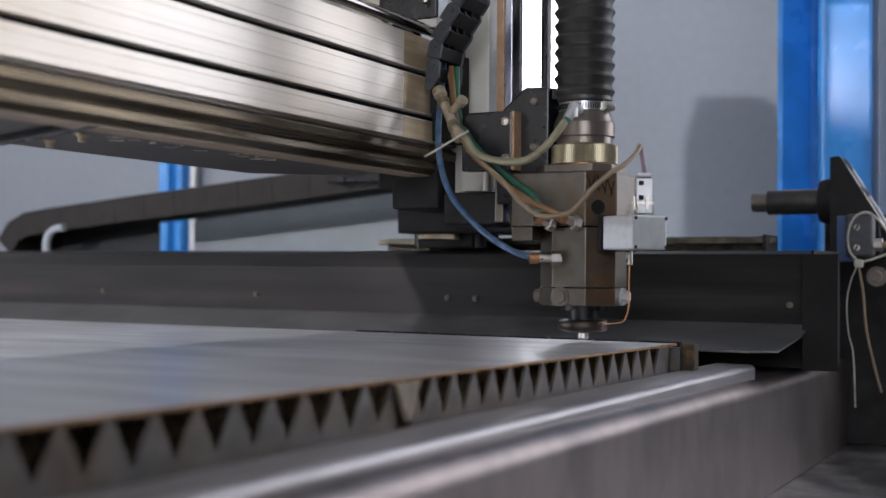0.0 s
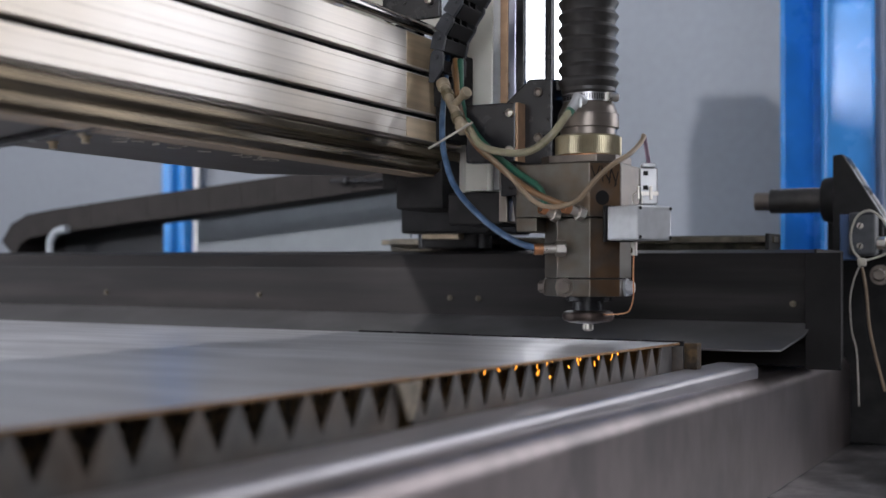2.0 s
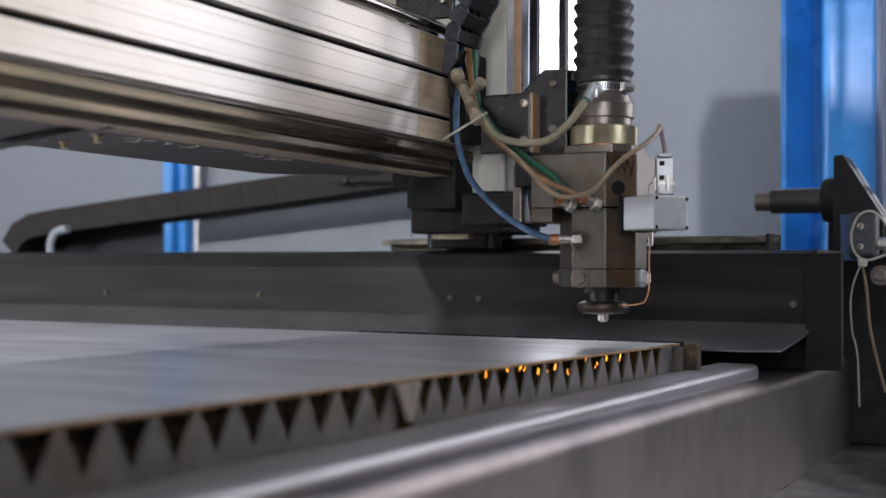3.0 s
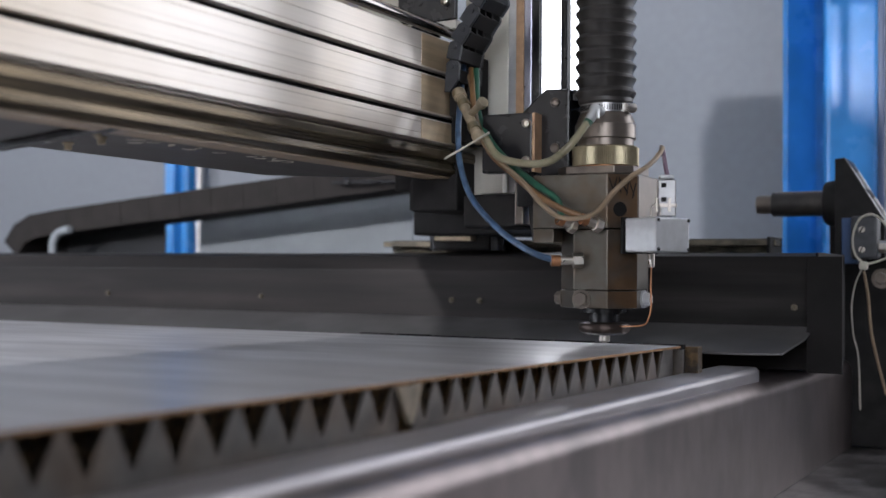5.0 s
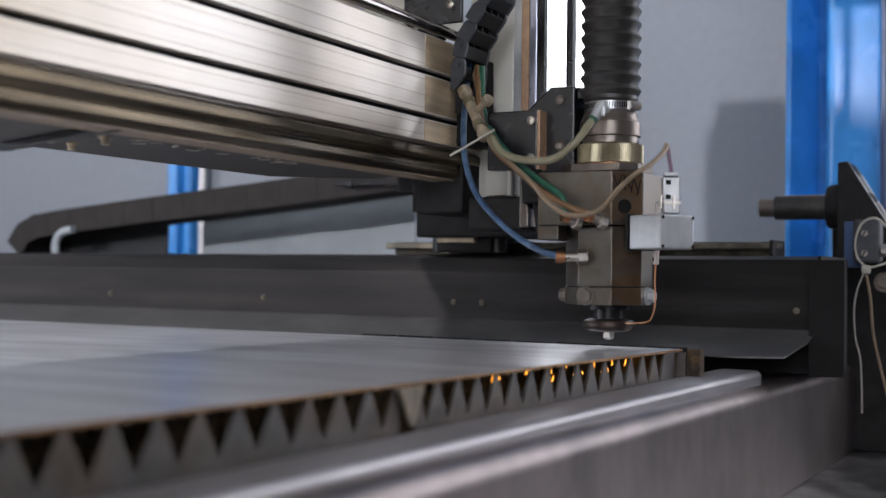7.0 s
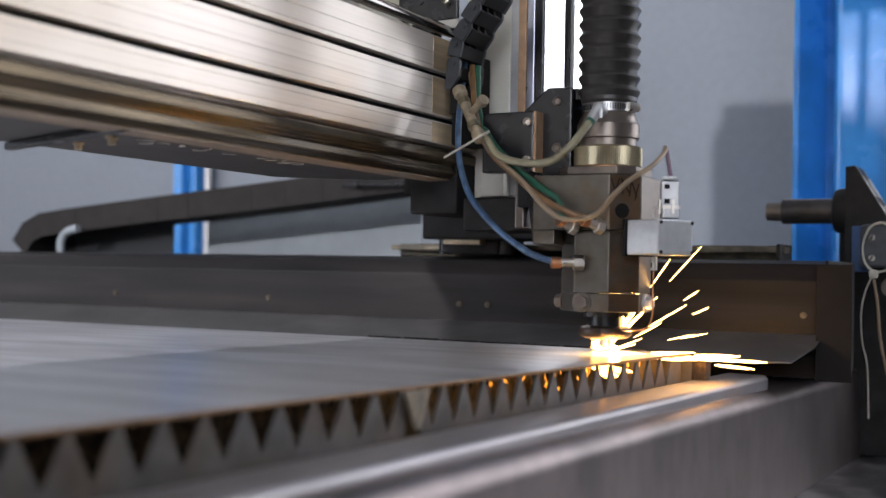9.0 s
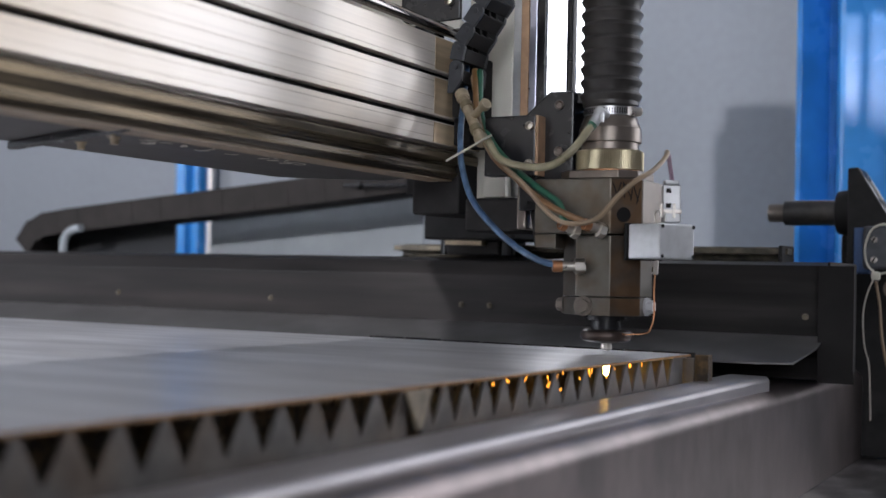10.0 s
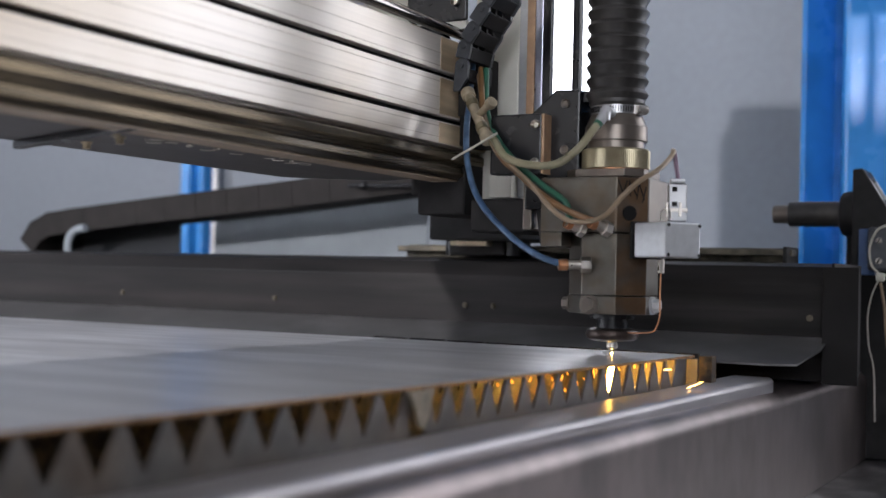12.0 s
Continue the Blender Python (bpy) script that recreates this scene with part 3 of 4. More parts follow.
def drag_chain():
    """The big cable carrier behind the beam: links along a lazy line that turns over at its end."""
    c = thing("cable_carrier", (-1.3, 1.55, 0.9), "black plastic cable carrier lying in its tray", "cable carrier")
    line = [(-0.83, 1.020), (-1.115, 0.993), (-1.411, 0.968), (-1.60, 0.951), (-1.655, 0.944), (-1.686, 0.931), (-1.703, 0.910), (-1.708, 0.865)]
    step = 0.034
    pts = []
    for a, b in zip(line, line[1:]):
        d = math.hypot(b[0] - a[0], b[1] - a[1])
        n = max(1, round(d / step))
        pts += [(a[0] + (b[0] - a[0]) * k / n, a[1] + (b[1] - a[1]) * k / n) for k in range(n)]
    for k, ((x0, z0), (x1, z1)) in enumerate(zip(pts, pts[1:])):
        ang = math.degrees(math.atan2(z1 - z0, x1 - x0))
        half, mx, mz, e = math.hypot(x1 - x0, z1 - z0) / 2 - 0.0002, (x0 + x1) / 2, (z0 + z1) / 2, 0.0004 * (k % 2)
        lap = 0.008 if x1 < -1.6 else 0.0
        bm = box(mx - half - lap, mx + half + lap, 1.52 + e, 1.60 - e, mz - 0.021, mz + 0.021, 0.0002, turn=pose(0, 0, 0, 0, -ang, 0))
        part("chain_link", bm, M_CARRIER, c)
    part("tie_rod", rod((-0.995, 1.50, 1.002), (-0.862, 1.50, 1.000), 0.0032, 14), M_BLACKSATIN, c, "thin oily tie rod")
    part("tie_nut", rod((-0.972, 1.50, 1.002), (-0.964, 1.50, 1.002), 0.0065, 6, 0.0006), M_BLACKSATIN, c)
    part("hook", tube([(-1.545, 1.505, 0.937), (-1.57, 1.505, 0.932), (-1.585, 1.505, 0.915), (-1.585, 1.505, 0.88)], 0.007), M_PANEL, c, "pale bent pipe hook")


drag_chain()


def cable_tray():
    t = thing("cable_tray", (-1.2, 1.68, 0.66), "grey sheet-metal cable tray with a bright sloping rim", "cable tray")
    part("tray_side", prism([(-1.42, 0.641), (-1.42, 0.958), (-0.97, 1.0015), (-0.97, 0.641)], "y", 1.70, 1.703), M_PANEL, t)
    part("rim", prism([(-1.42, 0.958), (-1.42, 0.966), (-0.97, 1.0095), (-0.97, 1.0015)], "y", 1.69, 1.73, 0.001), M_CAST, t)
    # dark panel and black box are added as the shade beneath the carrier
    part("shade_panel", prism([(-1.66, 0.641), (-1.66, 0.926), (-1.425, 0.948), (-1.425, 0.641)], "y", 1.612, 1.615), M_CARRIERSHADE, t, "dark blue-grey panel standing in for shade under the carrier")
    part("dark_filler", box(-1.74, -1.60, 1.616, 1.64, 0.641, 0.928, 0.003), M_BLACK, t, "black box filling the dark space under the carrier")


cable_tray()


# ---- the bridge ----
def bridge():
    g = thing("bridge_beam", (-0.7, 0.2, 0.95), "brushed aluminium bridge beam with black slots and a steel running strip", "machine beam")
    # rear web is raised above the view to block the work lamp
    prof = [(-0.82, 0.99), (-0.82, 1.15), (-0.765, 1.15), (-0.765, 1.285), (-0.73, 1.285), (-0.73, 1.118), (-0.615, 1.118), (-0.600, 1.112), (-0.600, 1.0769), (-0.609, 1.0769), (-0.609, 1.0713), (-0.600, 1.0713),
            (-0.600, 1.0317), (-0.609, 1.0317), (-0.609, 1.0262), (-0.600, 1.0262), (-0.600, 1.0035), (-0.609, 1.0035), (-0.609, 0.99)]
    part("beam_profile", prism(prof, "y", -1.6, 1.19, 0.0008), M_ALU, g, "brushed aluminium profile")
    for z in (1.074, 1.029):
        part("slot_liner", box(-0.6098, -0.6082, -1.6, 1.188, z - 0.0026, z + 0.0026), M_GROOVE, g)
    for z in (1.0945, 1.0815, 1.0660, 1.0500, 1.0370, 1.0210, 1.0100):
        part("extrusion_line", box(-0.6001, -0.5997, -1.6, 1.188, z - 0.0003, z + 0.0003), M_LINE, g)
    # thin brown plates stand in for the reflection at the beam's far end
    for z0, z1 in ((1.0785, 1.111), (1.0335, 1.0698), (1.0045, 1.0248)):
        part("brown_reflection", box(-0.5999, -0.5995, 1.040, 1.189, z0, z1), M_REFLECTION, g, "brown overlay that imitates a reflection")
    part("upper_rail", rod((-0.600, -1.6, 1.121), (-0.600, 1.12, 1.121), 0.006, 20), M_DARKRAIL, g)
    strip = [(-0.608, 1.0018), (-0.601, 0.998), (-0.601, 0.990), (-0.606, 0.983), (-0.604, 0.976), (-0.612, 0.971), (-0.64, 0.971), (-0.64, 1.0018)]
    part("running_strip", prism(strip, "y", -1.6, 1.17, 0.0008), M_RAILSTEEL, g, "oily polished steel running strip")
    part("strip_edge", box(-0.640, -0.6115, -1.6, 1.17, 0.9696, 0.9708), M_HTAN, g, "tan line along the lower edge of the strip")
    # underside tray
    tray = [(-0.82, -1.6), (-0.613, -1.6), (-0.613, 1.04), (-0.64, 1.09), (-0.72, 1.145), (-0.815, 1.07)]
    part("under_tray", prism(tray, "z", 0.9755, 0.984, 0.001), M_TRAY, g, "black underside cover with scratches")
    part("cross_rib", prism([(-0.615, 0.622), (-0.615, 0.632), (-0.818, 0.706), (-0.818, 0.696)], "z", 0.969, 0.9752, 0.001), M_BLACKSATIN, g)
    for x, y in ((-0.757, 0.72), (-0.70, 0.70), (-0.66, 0.655)):
        hexbolt("bolt", (x, y, 0.9752), (0, 0, -1), 0.007, 0.006, M_DULLBRASS, g)
    rng = random.Random(21)
    for k in range(44):
        x, y = rng.uniform(-0.70, -0.622), rng.uniform(0.72, 0.98)
        a = rng.uniform(0, 180)
        pts = [Vector((x, y, 0.9752)) + Vector((math.cos(radians(a + 25 * j)), math.sin(radians(a + 25 * j)), 0)) * 0.004 * j for j in range(4)]
        part("scratch", tube(pts, rng.uniform(0.0003, 0.0006), 6, 3), M_TIE, g)
    # the far carriage on the guide beam
    part("end_carriage", box(-0.746, -0.622, 1.28, 1.40, 0.914, 0.951, 0.003), M_BLACK, g)
    part("carriage_step", box(-0.70, -0.628, 1.19, 1.30, 0.940, 0.974, 0.002), M_BLACK, g)
    part("grey_bar", box(-0.666, -0.633, 1.183, 1.19, 0.942, 0.955, 0.001), M_SLAT, g)
    part("brass_pad", box(-0.735, -0.683, 1.315, 1.36, 0.908, 0.918, 0.001), M_DULLBRASS, g, "yellowed brass pad")
    part("bearing_block", box(-0.742, -0.665, 1.33, 1.41, 0.896, 0.920, 0.004), M_BLACK, g)
    for x in (-0.745, -0.662):
        part("roller", rod((x, 1.345, 0.896), (x, 1.345, 0.915), 0.011, 20, 0.001), M_BLACKSATIN, g)
    # plate and block reach above the view, sized to cast the stepped wall shadow
    part("end_plate", box(-0.82, -0.70, 1.191, 1.215, 0.985, 1.252, 0.003), M_BLACK, g)
    part("shadow_block", box(-0.8045, -0.715, 1.215, 1.235, 1.17, 1.286, 0.006), M_BLACK, g)
    part("carriage_leg", box(-0.735, -0.63, 1.215, 1.30, 0.964, 1.05, 0.003), M_BLACK, g)
    return g


BRIDGE = bridge()


def carriage():
    """What slides along the bridge: back plate, column, guide strips."""
    c = thing("head_carriage", (-0.56, 1.15, 0.95), "cream and black sliding carriage with vertical guide strips", "machine carriage")
    part("column", box(-0.615, -0.560, 1.16, 1.24, 0.950, 1.42, 0.003), M_WHITE, c, "cream painted column")
    part("column_web", prism([(-0.585, 0.954), (-0.585, 0.985), (-0.575, 1.0), (-0.558, 1.0), (-0.558, 0.954)], "y", 1.140, 1.16, 0.001), M_WHITE, c)
    part("grey_strip", box(-0.559, -0.549, 1.155, 1.17, 0.955, 1.42, 0.001), M_CAST, c)
    part("bronze_strip", box(-0.548, -0.539, 1.150, 1.162, 0.99, 1.42, 0.0008), M_TAN, c, "bronze coloured wear strip")
    part("guide_strip", box(-0.5385, -0.5295, 1.15, 1.160, 0.99, 1.42, 0.001), M_BLUEGREY, c)
    part("dark_strip", box(-0.5292, -0.5195, 1.15, 1.156, 0.99, 1.42, 0.001), M_BLACKSATIN, c)
    part("screw_guard", box(-0.4965, -0.487, 1.15, 1.158, 1.00, 1.42, 0.002), M_BLACKSATIN, c)
    # block out of view, its height set for casting a wall shadow
    part("top_bridge", box(-0.60, -0.37, 1.13, 1.25, 1.30, 1.452, 0.004), M_BLACK, c)
    part("lower_block", box(-0.585, -0.520, 1.10, 1.18, 0.916, 0.950, 0.003), M_BLACK, c)
    part("wiper_plate", box(-0.523, -0.513, 1.095, 1.14, 0.918, 0.977, 0.0015), M_COLLAR, c, "shiny dark wiper plate")
    part("link_block", box(-0.66, -0.602, 1.12, 1.20, 0.935, 0.99, 0.003), M_BLACK, c)
    part("side_plate", box(-0.60, -0.580, 1.10, 1.15, 1.005, 1.10, 0.002), M_BLACK, c)
    # cable clamp plate over the beam
    part("cover_plate", prism([(-0.66, 1.139), (-0.649, 1.131), (-0.590, 1.135), (-0.590, 1.20), (-0.66, 1.20)], "y", 1.09, 1.096, 0.001), M_BLACKSATIN, c, "glossy black cover plate")
    hexbolt("socket_screw", (-0.601, 1.09, 1.153), (0, -1, 0), 0.0085, 0.006, M_NICKEL, c, socket=True)
    part("clamp_bar", box(-0.72, -0.588, 1.088, 1.10, 1.124, 1.133, 0.001), M_WHITE, c)
    part("greased_wiper", box(-0.635, -0.606, 1.072, 1.09, 1.098, 1.128, 0.003), M_BLACKSATIN, c, "black rail wiper")
    rng, bm = random.Random(8), bmesh.new()
    for k in range(34):
        m = Matrix.Translation((rng.uniform(-0.641, -0.622), rng.uniform(1.066, 1.074), rng.uniform(1.100, 1.126)))
        bmesh.ops.create_icosphere(bm, subdivisions=2, radius=rng.uniform(0.0014, 0.0042), matrix=m)
    part("grease_clump", bm, M_DARKWIN, c, "lumpy black grease")
    part("cream_backing", box(-0.72, -0.60, 1.105, 1.115, 1.128, 1.24, 0.001), M_WHITE, c)
    bm = rod((-0.644, 1.085, 1.128), (-0.644, 1.075, 1.128), 0.003, 16)
    part("grease_nipple", bm, M_BRASS, c)
    return c


CARRIAGE = carriage()


# ---- the cutting head ----
HX, HY, HZ = -0.416, 1.071, 0.8025


def octagon(cx, cy, half_x0, half_x1, half_y0, half_y1, cut):
    x0, x1, y0, y1 = cx - half_x0, cx + half_x1, cy - half_y0, cy + half_y1
    return [(x0 + cut, y0), (x1 - cut, y0), (x1, y0 + cut), (x1, y1 - cut), (x1 - cut, y1), (x0 + cut, y1), (x0, y1 - cut), (x0, y0 + cut)]


def laser_cutter():
    h = thing("laser_cutter", (HX, HY, HZ), "steel laser cutting tool with a brass ring and black bellows", "laser cutter")
    at = (HX, HY, HZ)
    z = HZ
    part("nozzle", turned([(0.0015, 0.0), (0.0040, 0.0008), (0.0052, 0.0018), (0.0055, 0.0024), (0.0055, 0.0058), (0.0048, 0.0060), (0.0048, 0.0085)], at, 24), M_NICKEL, h, "small bright nozzle tip")
    part("nozzle_flange", turned([(0.009, 0.0075), (0.019, 0.0085), (0.0235, 0.0105), (0.0250, 0.0135), (0.0250, 0.0155), (0.0235, 0.0185), (0.019, 0.0200), (0.012, 0.0205)], at, 40), M_FLANGE, h, "sooty dark sensor flange")
    part("nozzle_neck", turned([(0.0150, 0.0195), (0.0150, 0.0285), (0.0225, 0.0295), (0.0225, 0.0345)], at, 40), M_BLACKSATIN, h)
    body = octagon(HX, HY, 0.038, 0.038, 0.038, 0.038, 0.0215)
    part("clamp_ring", prism(body, "z", z + 0.034, z + 0.0505, 0.0007), M_HEAD, h, "darkened steel clamp block")
    part("lower_body", prism(body, "z", z + 0.0512, z + 0.1075, 0.0007), M_HEAD, h, "heat-tinted steel body")
    # thin brown plates laid over the cut corner between front and right side
    a = 0.0215
    for z0, z1 in ((0.0345, 0.0500), (0.0517, 0.107)):
        c = Vector((HX + 0.038 - a / 2, HY - 0.038 + a / 2, z + (z0 + z1) / 2))
        bm = box(c.x - 0.0148, c.x + 0.0148, c.y - 0.0004, c.y + 0.0004, z + z0, z + z1, turn=pose(0, 0, 0, 0, 0, 45))
        part("brown_face", bm, M_HEADBRONZE, h, "brown corner face")
    # upper block
    up = [(HX - 0.057, HY - 0.042), (HX + 0.0175, HY - 0.042), (HX + 0.0395, HY - 0.020), (HX + 0.0395, HY + 0.04), (HX - 0.057, HY + 0.04)]
    part("upper_body", prism(up, "z", z + 0.1085, z + 0.1590, 0.0008), M_HEAD, h, "steel upper block with handwritten mark")
    c = Vector((HX + 0.0285, HY - 0.031, z + 0.1335))
    bm = box(c.x - 0.0150, c.x + 0.0150, c.y - 0.0004, c.y + 0.0004, z + 0.109, z + 0.1585, turn=pose(0, 0, 0, 0, 0, 45))
    part("brown_face", bm, M_HEADBRONZE, h, "brown corner face")
    n = Vector((1, -1, 0)).normalized()
    part("side_hole", rod(c + n * 0.0008 + Vector((-0.002, -0.002, -0.0075)), c + n * 0.0012 + Vector((-0.002, -0.002, -0.0075)), 0.0068, 28), M_GROOVE, h, "dark round port")
    # lighter plate paints in the brighter light on this side of the block
    part("lit_side_face", box(HX + 0.0397, HX + 0.0402, HY - 0.019, HY + 0.038, z + 0.110, z + 0.1575), M_COLLAR, h, "side face, coloured lighter for the light on it")
    part("left_foot", box(HX - 0.057, HX - 0.036, HY - 0.041, HY + 0.03, z + 0.095, z + 0.1083, 0.0008), M_HEAD, h)
    part("top_plate", prism(octagon(HX, HY, 0.040, 0.036, 0.036, 0.036, 0.014), "z", z + 0.1595, z + 0.1670, 0.0008), M_COLLAR, h)
    # handwritten mark: three strokes that cannot be read
    u = Vector((1, 1, 0)).normalized()
    for k, (du, dz, r) in enumerate(((-0.0115, 0.015, -22), (-0.008, 0.015, 18), (-0.003, 0.015, -6), (0.001, 0.014, -30), (0.005, 0.013, 8), (0.009, 0.012, -20), (0.0115, 0.010, 14))):
        q = c + n * 0.0008 + u * du + Vector((0, 0, dz))
        bm = box(q.x - 0.0005, q.x + 0.0005, q.y - 0.0002, q.y + 0.0002, q.z - 0.0075, q.z + 0.0075, turn=pose(0, 0, 0, 0, 0, 45) @ pose(0, 0, 0, 0, r, 0))
        part("pen_stroke", bm, M_BLACK, h)
    # turned collars and brass ring
    part("seal_ring", turned([(0.028, 0.1660), (0.0305, 0.1665), (0.0305, 0.1685)], at, 48), M_COPPER, h)
    part("brass_ring", turned([(0.0300, 0.1680), (0.0318, 0.1690), (0.0318, 0.1860), (0.0300, 0.1875), (0.025, 0.1878)], at, 200, waves=1, depth=0.0005), M_BRASS, h, "knurled brass locking ring")
    part("spacer_collar", turned([(0.0268, 0.1875), (0.0268, 0.1950)], at, 48), M_COLLAR, h)
    part("cone_collar", turned([(0.0285, 0.1945), (0.0293, 0.1952), (0.0293, 0.2080), (0.0285, 0.2090), (0.0250, 0.2180), (0.0240, 0.2195), (0.0240, 0.226)], at, 48), M_COLLAR, h, "grey turned collar")
    clamp = part("hose_clamp", turned([(0.0246, 0.2195), (0.0246, 0.2275)], at, 48), M_HEADLIGHT, h, "perforated steel hose clamp")
    for k in range(22):
        ang = radians(-150 + 5.6 * k)
        p = Vector((HX + 0.0247 * math.cos(ang), HY + 0.0247 * math.sin(ang), z + 0.2235))
        part("slit", box(p.x - 0.0004, p.x + 0.0004, p.y - 0.0006, p.y + 0.0006, p.z - 0.0026, p.z + 0.0026, turn=pose(0, 0, 0, 0, 0, math.degrees(ang) + 90)), M_GROOVE, clamp)
    ang = radians(-10)
    p = Vector((HX + 0.0275 * math.cos(ang), HY + 0.0275 * math.sin(ang), z + 0.2235))
    part("clamp_screw", rod(p + Vector((-0.004, -0.006, 0)), p + Vector((0.002, 0.004, 0)), 0.0046, 16, 0.0006), M_NICKEL, clamp)
    prof = [(0.0235, 0.2265), (0.0262, 0.230)]
    for k in range(22):
        zz = 0.2335 + 0.0128 * k
        prof += [(0.0262, zz), (0.0288, zz + 0.0042), (0.0292, zz + 0.0056), (0.0286, zz + 0.0068), (0.0258, zz + 0.0098)]
    part("bellows", turned(prof, at, 48), M_RUBBER, h, "black rubber bellows")
    # bolts of the clamp ring
    hexbolt("bolt", (HX - 0.0085, HY - 0.038, z + 0.0425), (0, -1, 0), 0.0135, 0.005, M_COLLAR, h)
    hexbolt("bolt", (HX + 0.038, HY + 0.000, z + 0.0425), (1, 0, 0), 0.0125, 0.008, M_CAST, h)
    hexbolt("bolt", (HX - 0.038, HY - 0.01, z + 0.0425), (-1, 0, 0), 0.0125, 0.008, M_COLLAR, h)
    # hose fittings
    def fitting(tip, way, length=0.022, label=""):
        tip, way = Vector(tip), Vector(way).normalized()
        f = part("hose_fitting", rod(tip, tip + way * length, 0.0042, 16, 0.0005), M_NICKEL, h, label)
        part("hex_nut", rod(tip + way * length * 0.68, tip + way * length, 0.0074, 6, 0.0006), M_NICKEL, f)
        part("collar", rod(tip, tip + way * length * 0.3, 0.0054, 16, 0.0006), M_COPPER, f)
    fitting((-0.447, 1.012, 0.8805), (0.9, 0.55, 0.02), 0.030, "brass and nickel push-in fitting")
    fitting((-0.440, 1.012, 0.919), (0.55, 0.8, -0.35), 0.020)
    fitting((-0.417, 1.012, 0.919), (0.6, 0.8, -0.3), 0.022)
    # sensor box with its plug
    turn = pose(0, 0, 0, 0, 0, 62)
    c = Vector((-0.3530, 1.036, 0.904))
    bx = part("sensor_box", box(c.x - 0.0205, c.x + 0.0205, c.y - 0.0205, c.y + 0.0205, 0.8885, 0.9195, 0.0016, turn=turn), M_CAST, h, "cast aluminium sensor box")
    q = c + turn.to_3x3() @ Vector((0, 0.0225, 0))
    part("box_gasket", box(q.x - 0.0222, q.x + 0.0222, q.y - 0.0016, q.y + 0.0016, 0.8873, 0.9207, 0.0004, turn=turn), M_BLACK, bx)
    for sx, sz in ((-1, 1), (1, 1), (-1, -1), (1, -1)):
        q = c + turn.to_3x3() @ Vector((sx * 0.0185, -0.0211, 0)) + Vector((0, 0, sz * 0.013))
        part("box_screw", rod(q, q + turn.to_3x3() @ Vector((0, -0.0006, 0)), 0.0017, 12), M_GROOVE, bx)
    part("box_arm", box(HX + 0.02, c.x - 0.008, 1.045, 1.075, 0.905, 0.9085, 0.001), M_HEAD, h)
    q = Vector((-0.3445, 1.036, 0.0))
    pl = part("plug", box(q.x - 0.008, q.x + 0.008, q.y - 0.006, q.y + 0.006, 0.921, 0.954, 0.001, turn=pose(0, 0, 0, 0, 0, 25)), M_HEADLIGHT, h, "metal hooded plug")
    part("plug_flange", box(q.x - 0.0088, q.x + 0.0088, q.y - 0.0068, q.y + 0.0068, 0.929, 0.9325, 0.0006, turn=pose(0, 0, 0, 0, 0, 25)), M_NICKEL, pl)
    part("plug_cap", box(q.x - 0.0062, q.x + 0.0062, q.y - 0.0052, q.y + 0.0052, 0.9545, 0.9585, 0.0012, turn=pose(0, 0, 0, 0, 0, 25)), M_CAST, pl)
    for dx in (-0.005, 0.005):
        part("plug_screw", rod((q.x + dx, q.y - 0.0085 + dx * 0.45, 0.925), (q.x + dx, q.y - 0.0085 + dx * 0.45, 0.9375), 0.0014, 12, 0.0003), M_NICKEL, pl)
    part("plug_latch", tube([(q.x - 0.012, q.y - 0.007, 0.9215), (q.x - 0.011, q.y - 0.008, 0.930), (q.x - 0.003, q.y - 0.010, 0.931), (q.x - 0.002, q.y - 0.010, 0.9215)], 0.0006, 14), M_NICKEL, pl)
    for dz in (0.0, 0.013):
        part("plug_slot", box(q.x - 0.0022, q.x + 0.0022, q.y - 0.0082, q.y - 0.0058, 0.934 + dz, 0.938 + dz, turn=pose(0, 0, 0, 0, 0, 25)), M_GROOVE, pl)
    part("probe_stub", rod((-0.366, 1.06, 0.888), (-0.366, 1.06, 0.875), 0.003, 16, 0.0006), M_NICKEL, h)
    part("probe_wire", tube([(-0.366, 1.06, 0.878), (-0.365, 1.055, 0.859), (-0.363, 1.05, 0.838), (-0.366, 1.05, 0.826), (-0.371, 1.05, 0.8215), (-0.389, 1.055, 0.8195), (-0.398, 1.06, 0.8195)],
                            0.0007, 14), M_COPPER, h, "thin copper sensor wire")
    # bracket that holds the head
    br = part("head_bracket", prism([(-0.512, 1.024), (-0.481, 1.051), (-0.455, 1.050), (-0.455, 0.935), (-0.512, 0.935)], "y", 1.075, 1.125, 0.002), M_BLACKSATIN, h, "black anodised bracket")
    part("bracket_handle", prism([(-0.4548, 1.050), (-0.434, 1.045), (-0.425, 1.036), (-0.425, 0.975), (-0.438, 0.975), (-0.438, 1.030), (-0.442, 1.037), (-0.4548, 1.038)], "y", 1.080, 1.125, 0.0015), M_BLACKSATIN, br)
    part("bracket_arm", prism([(-0.512, 0.977), (-0.470, 0.985), (-0.455, 0.985), (-0.462, 0.899), (-0.500, 0.899)], "y", 1.088, 1.118, 0.002), M_BLACK, br)
    part("bracket_web", box(-0.4545, -0.436, 1.112, 1.124, 0.96, 1.034, 0.001), M_BLACKSATIN, br)
    pl = part("front_plate", box(-0.542, -0.4875, 1.058, 1.075, 0.968, 1.0265, 0.0015), M_BLACKSATIN, h, "black plate with a tan edge")
    part("plate_edge", box(-0.4875, -0.4845, 1.058, 1.076, 0.968, 1.026, 0.0004), M_TAN, pl)
    for zz in (1.0155, 0.979):
        hexbolt("socket_screw", (-0.4925, 1.058, zz), (0, -1, 0), 0.0085, 0.005, M_NICKEL, h, socket=True)
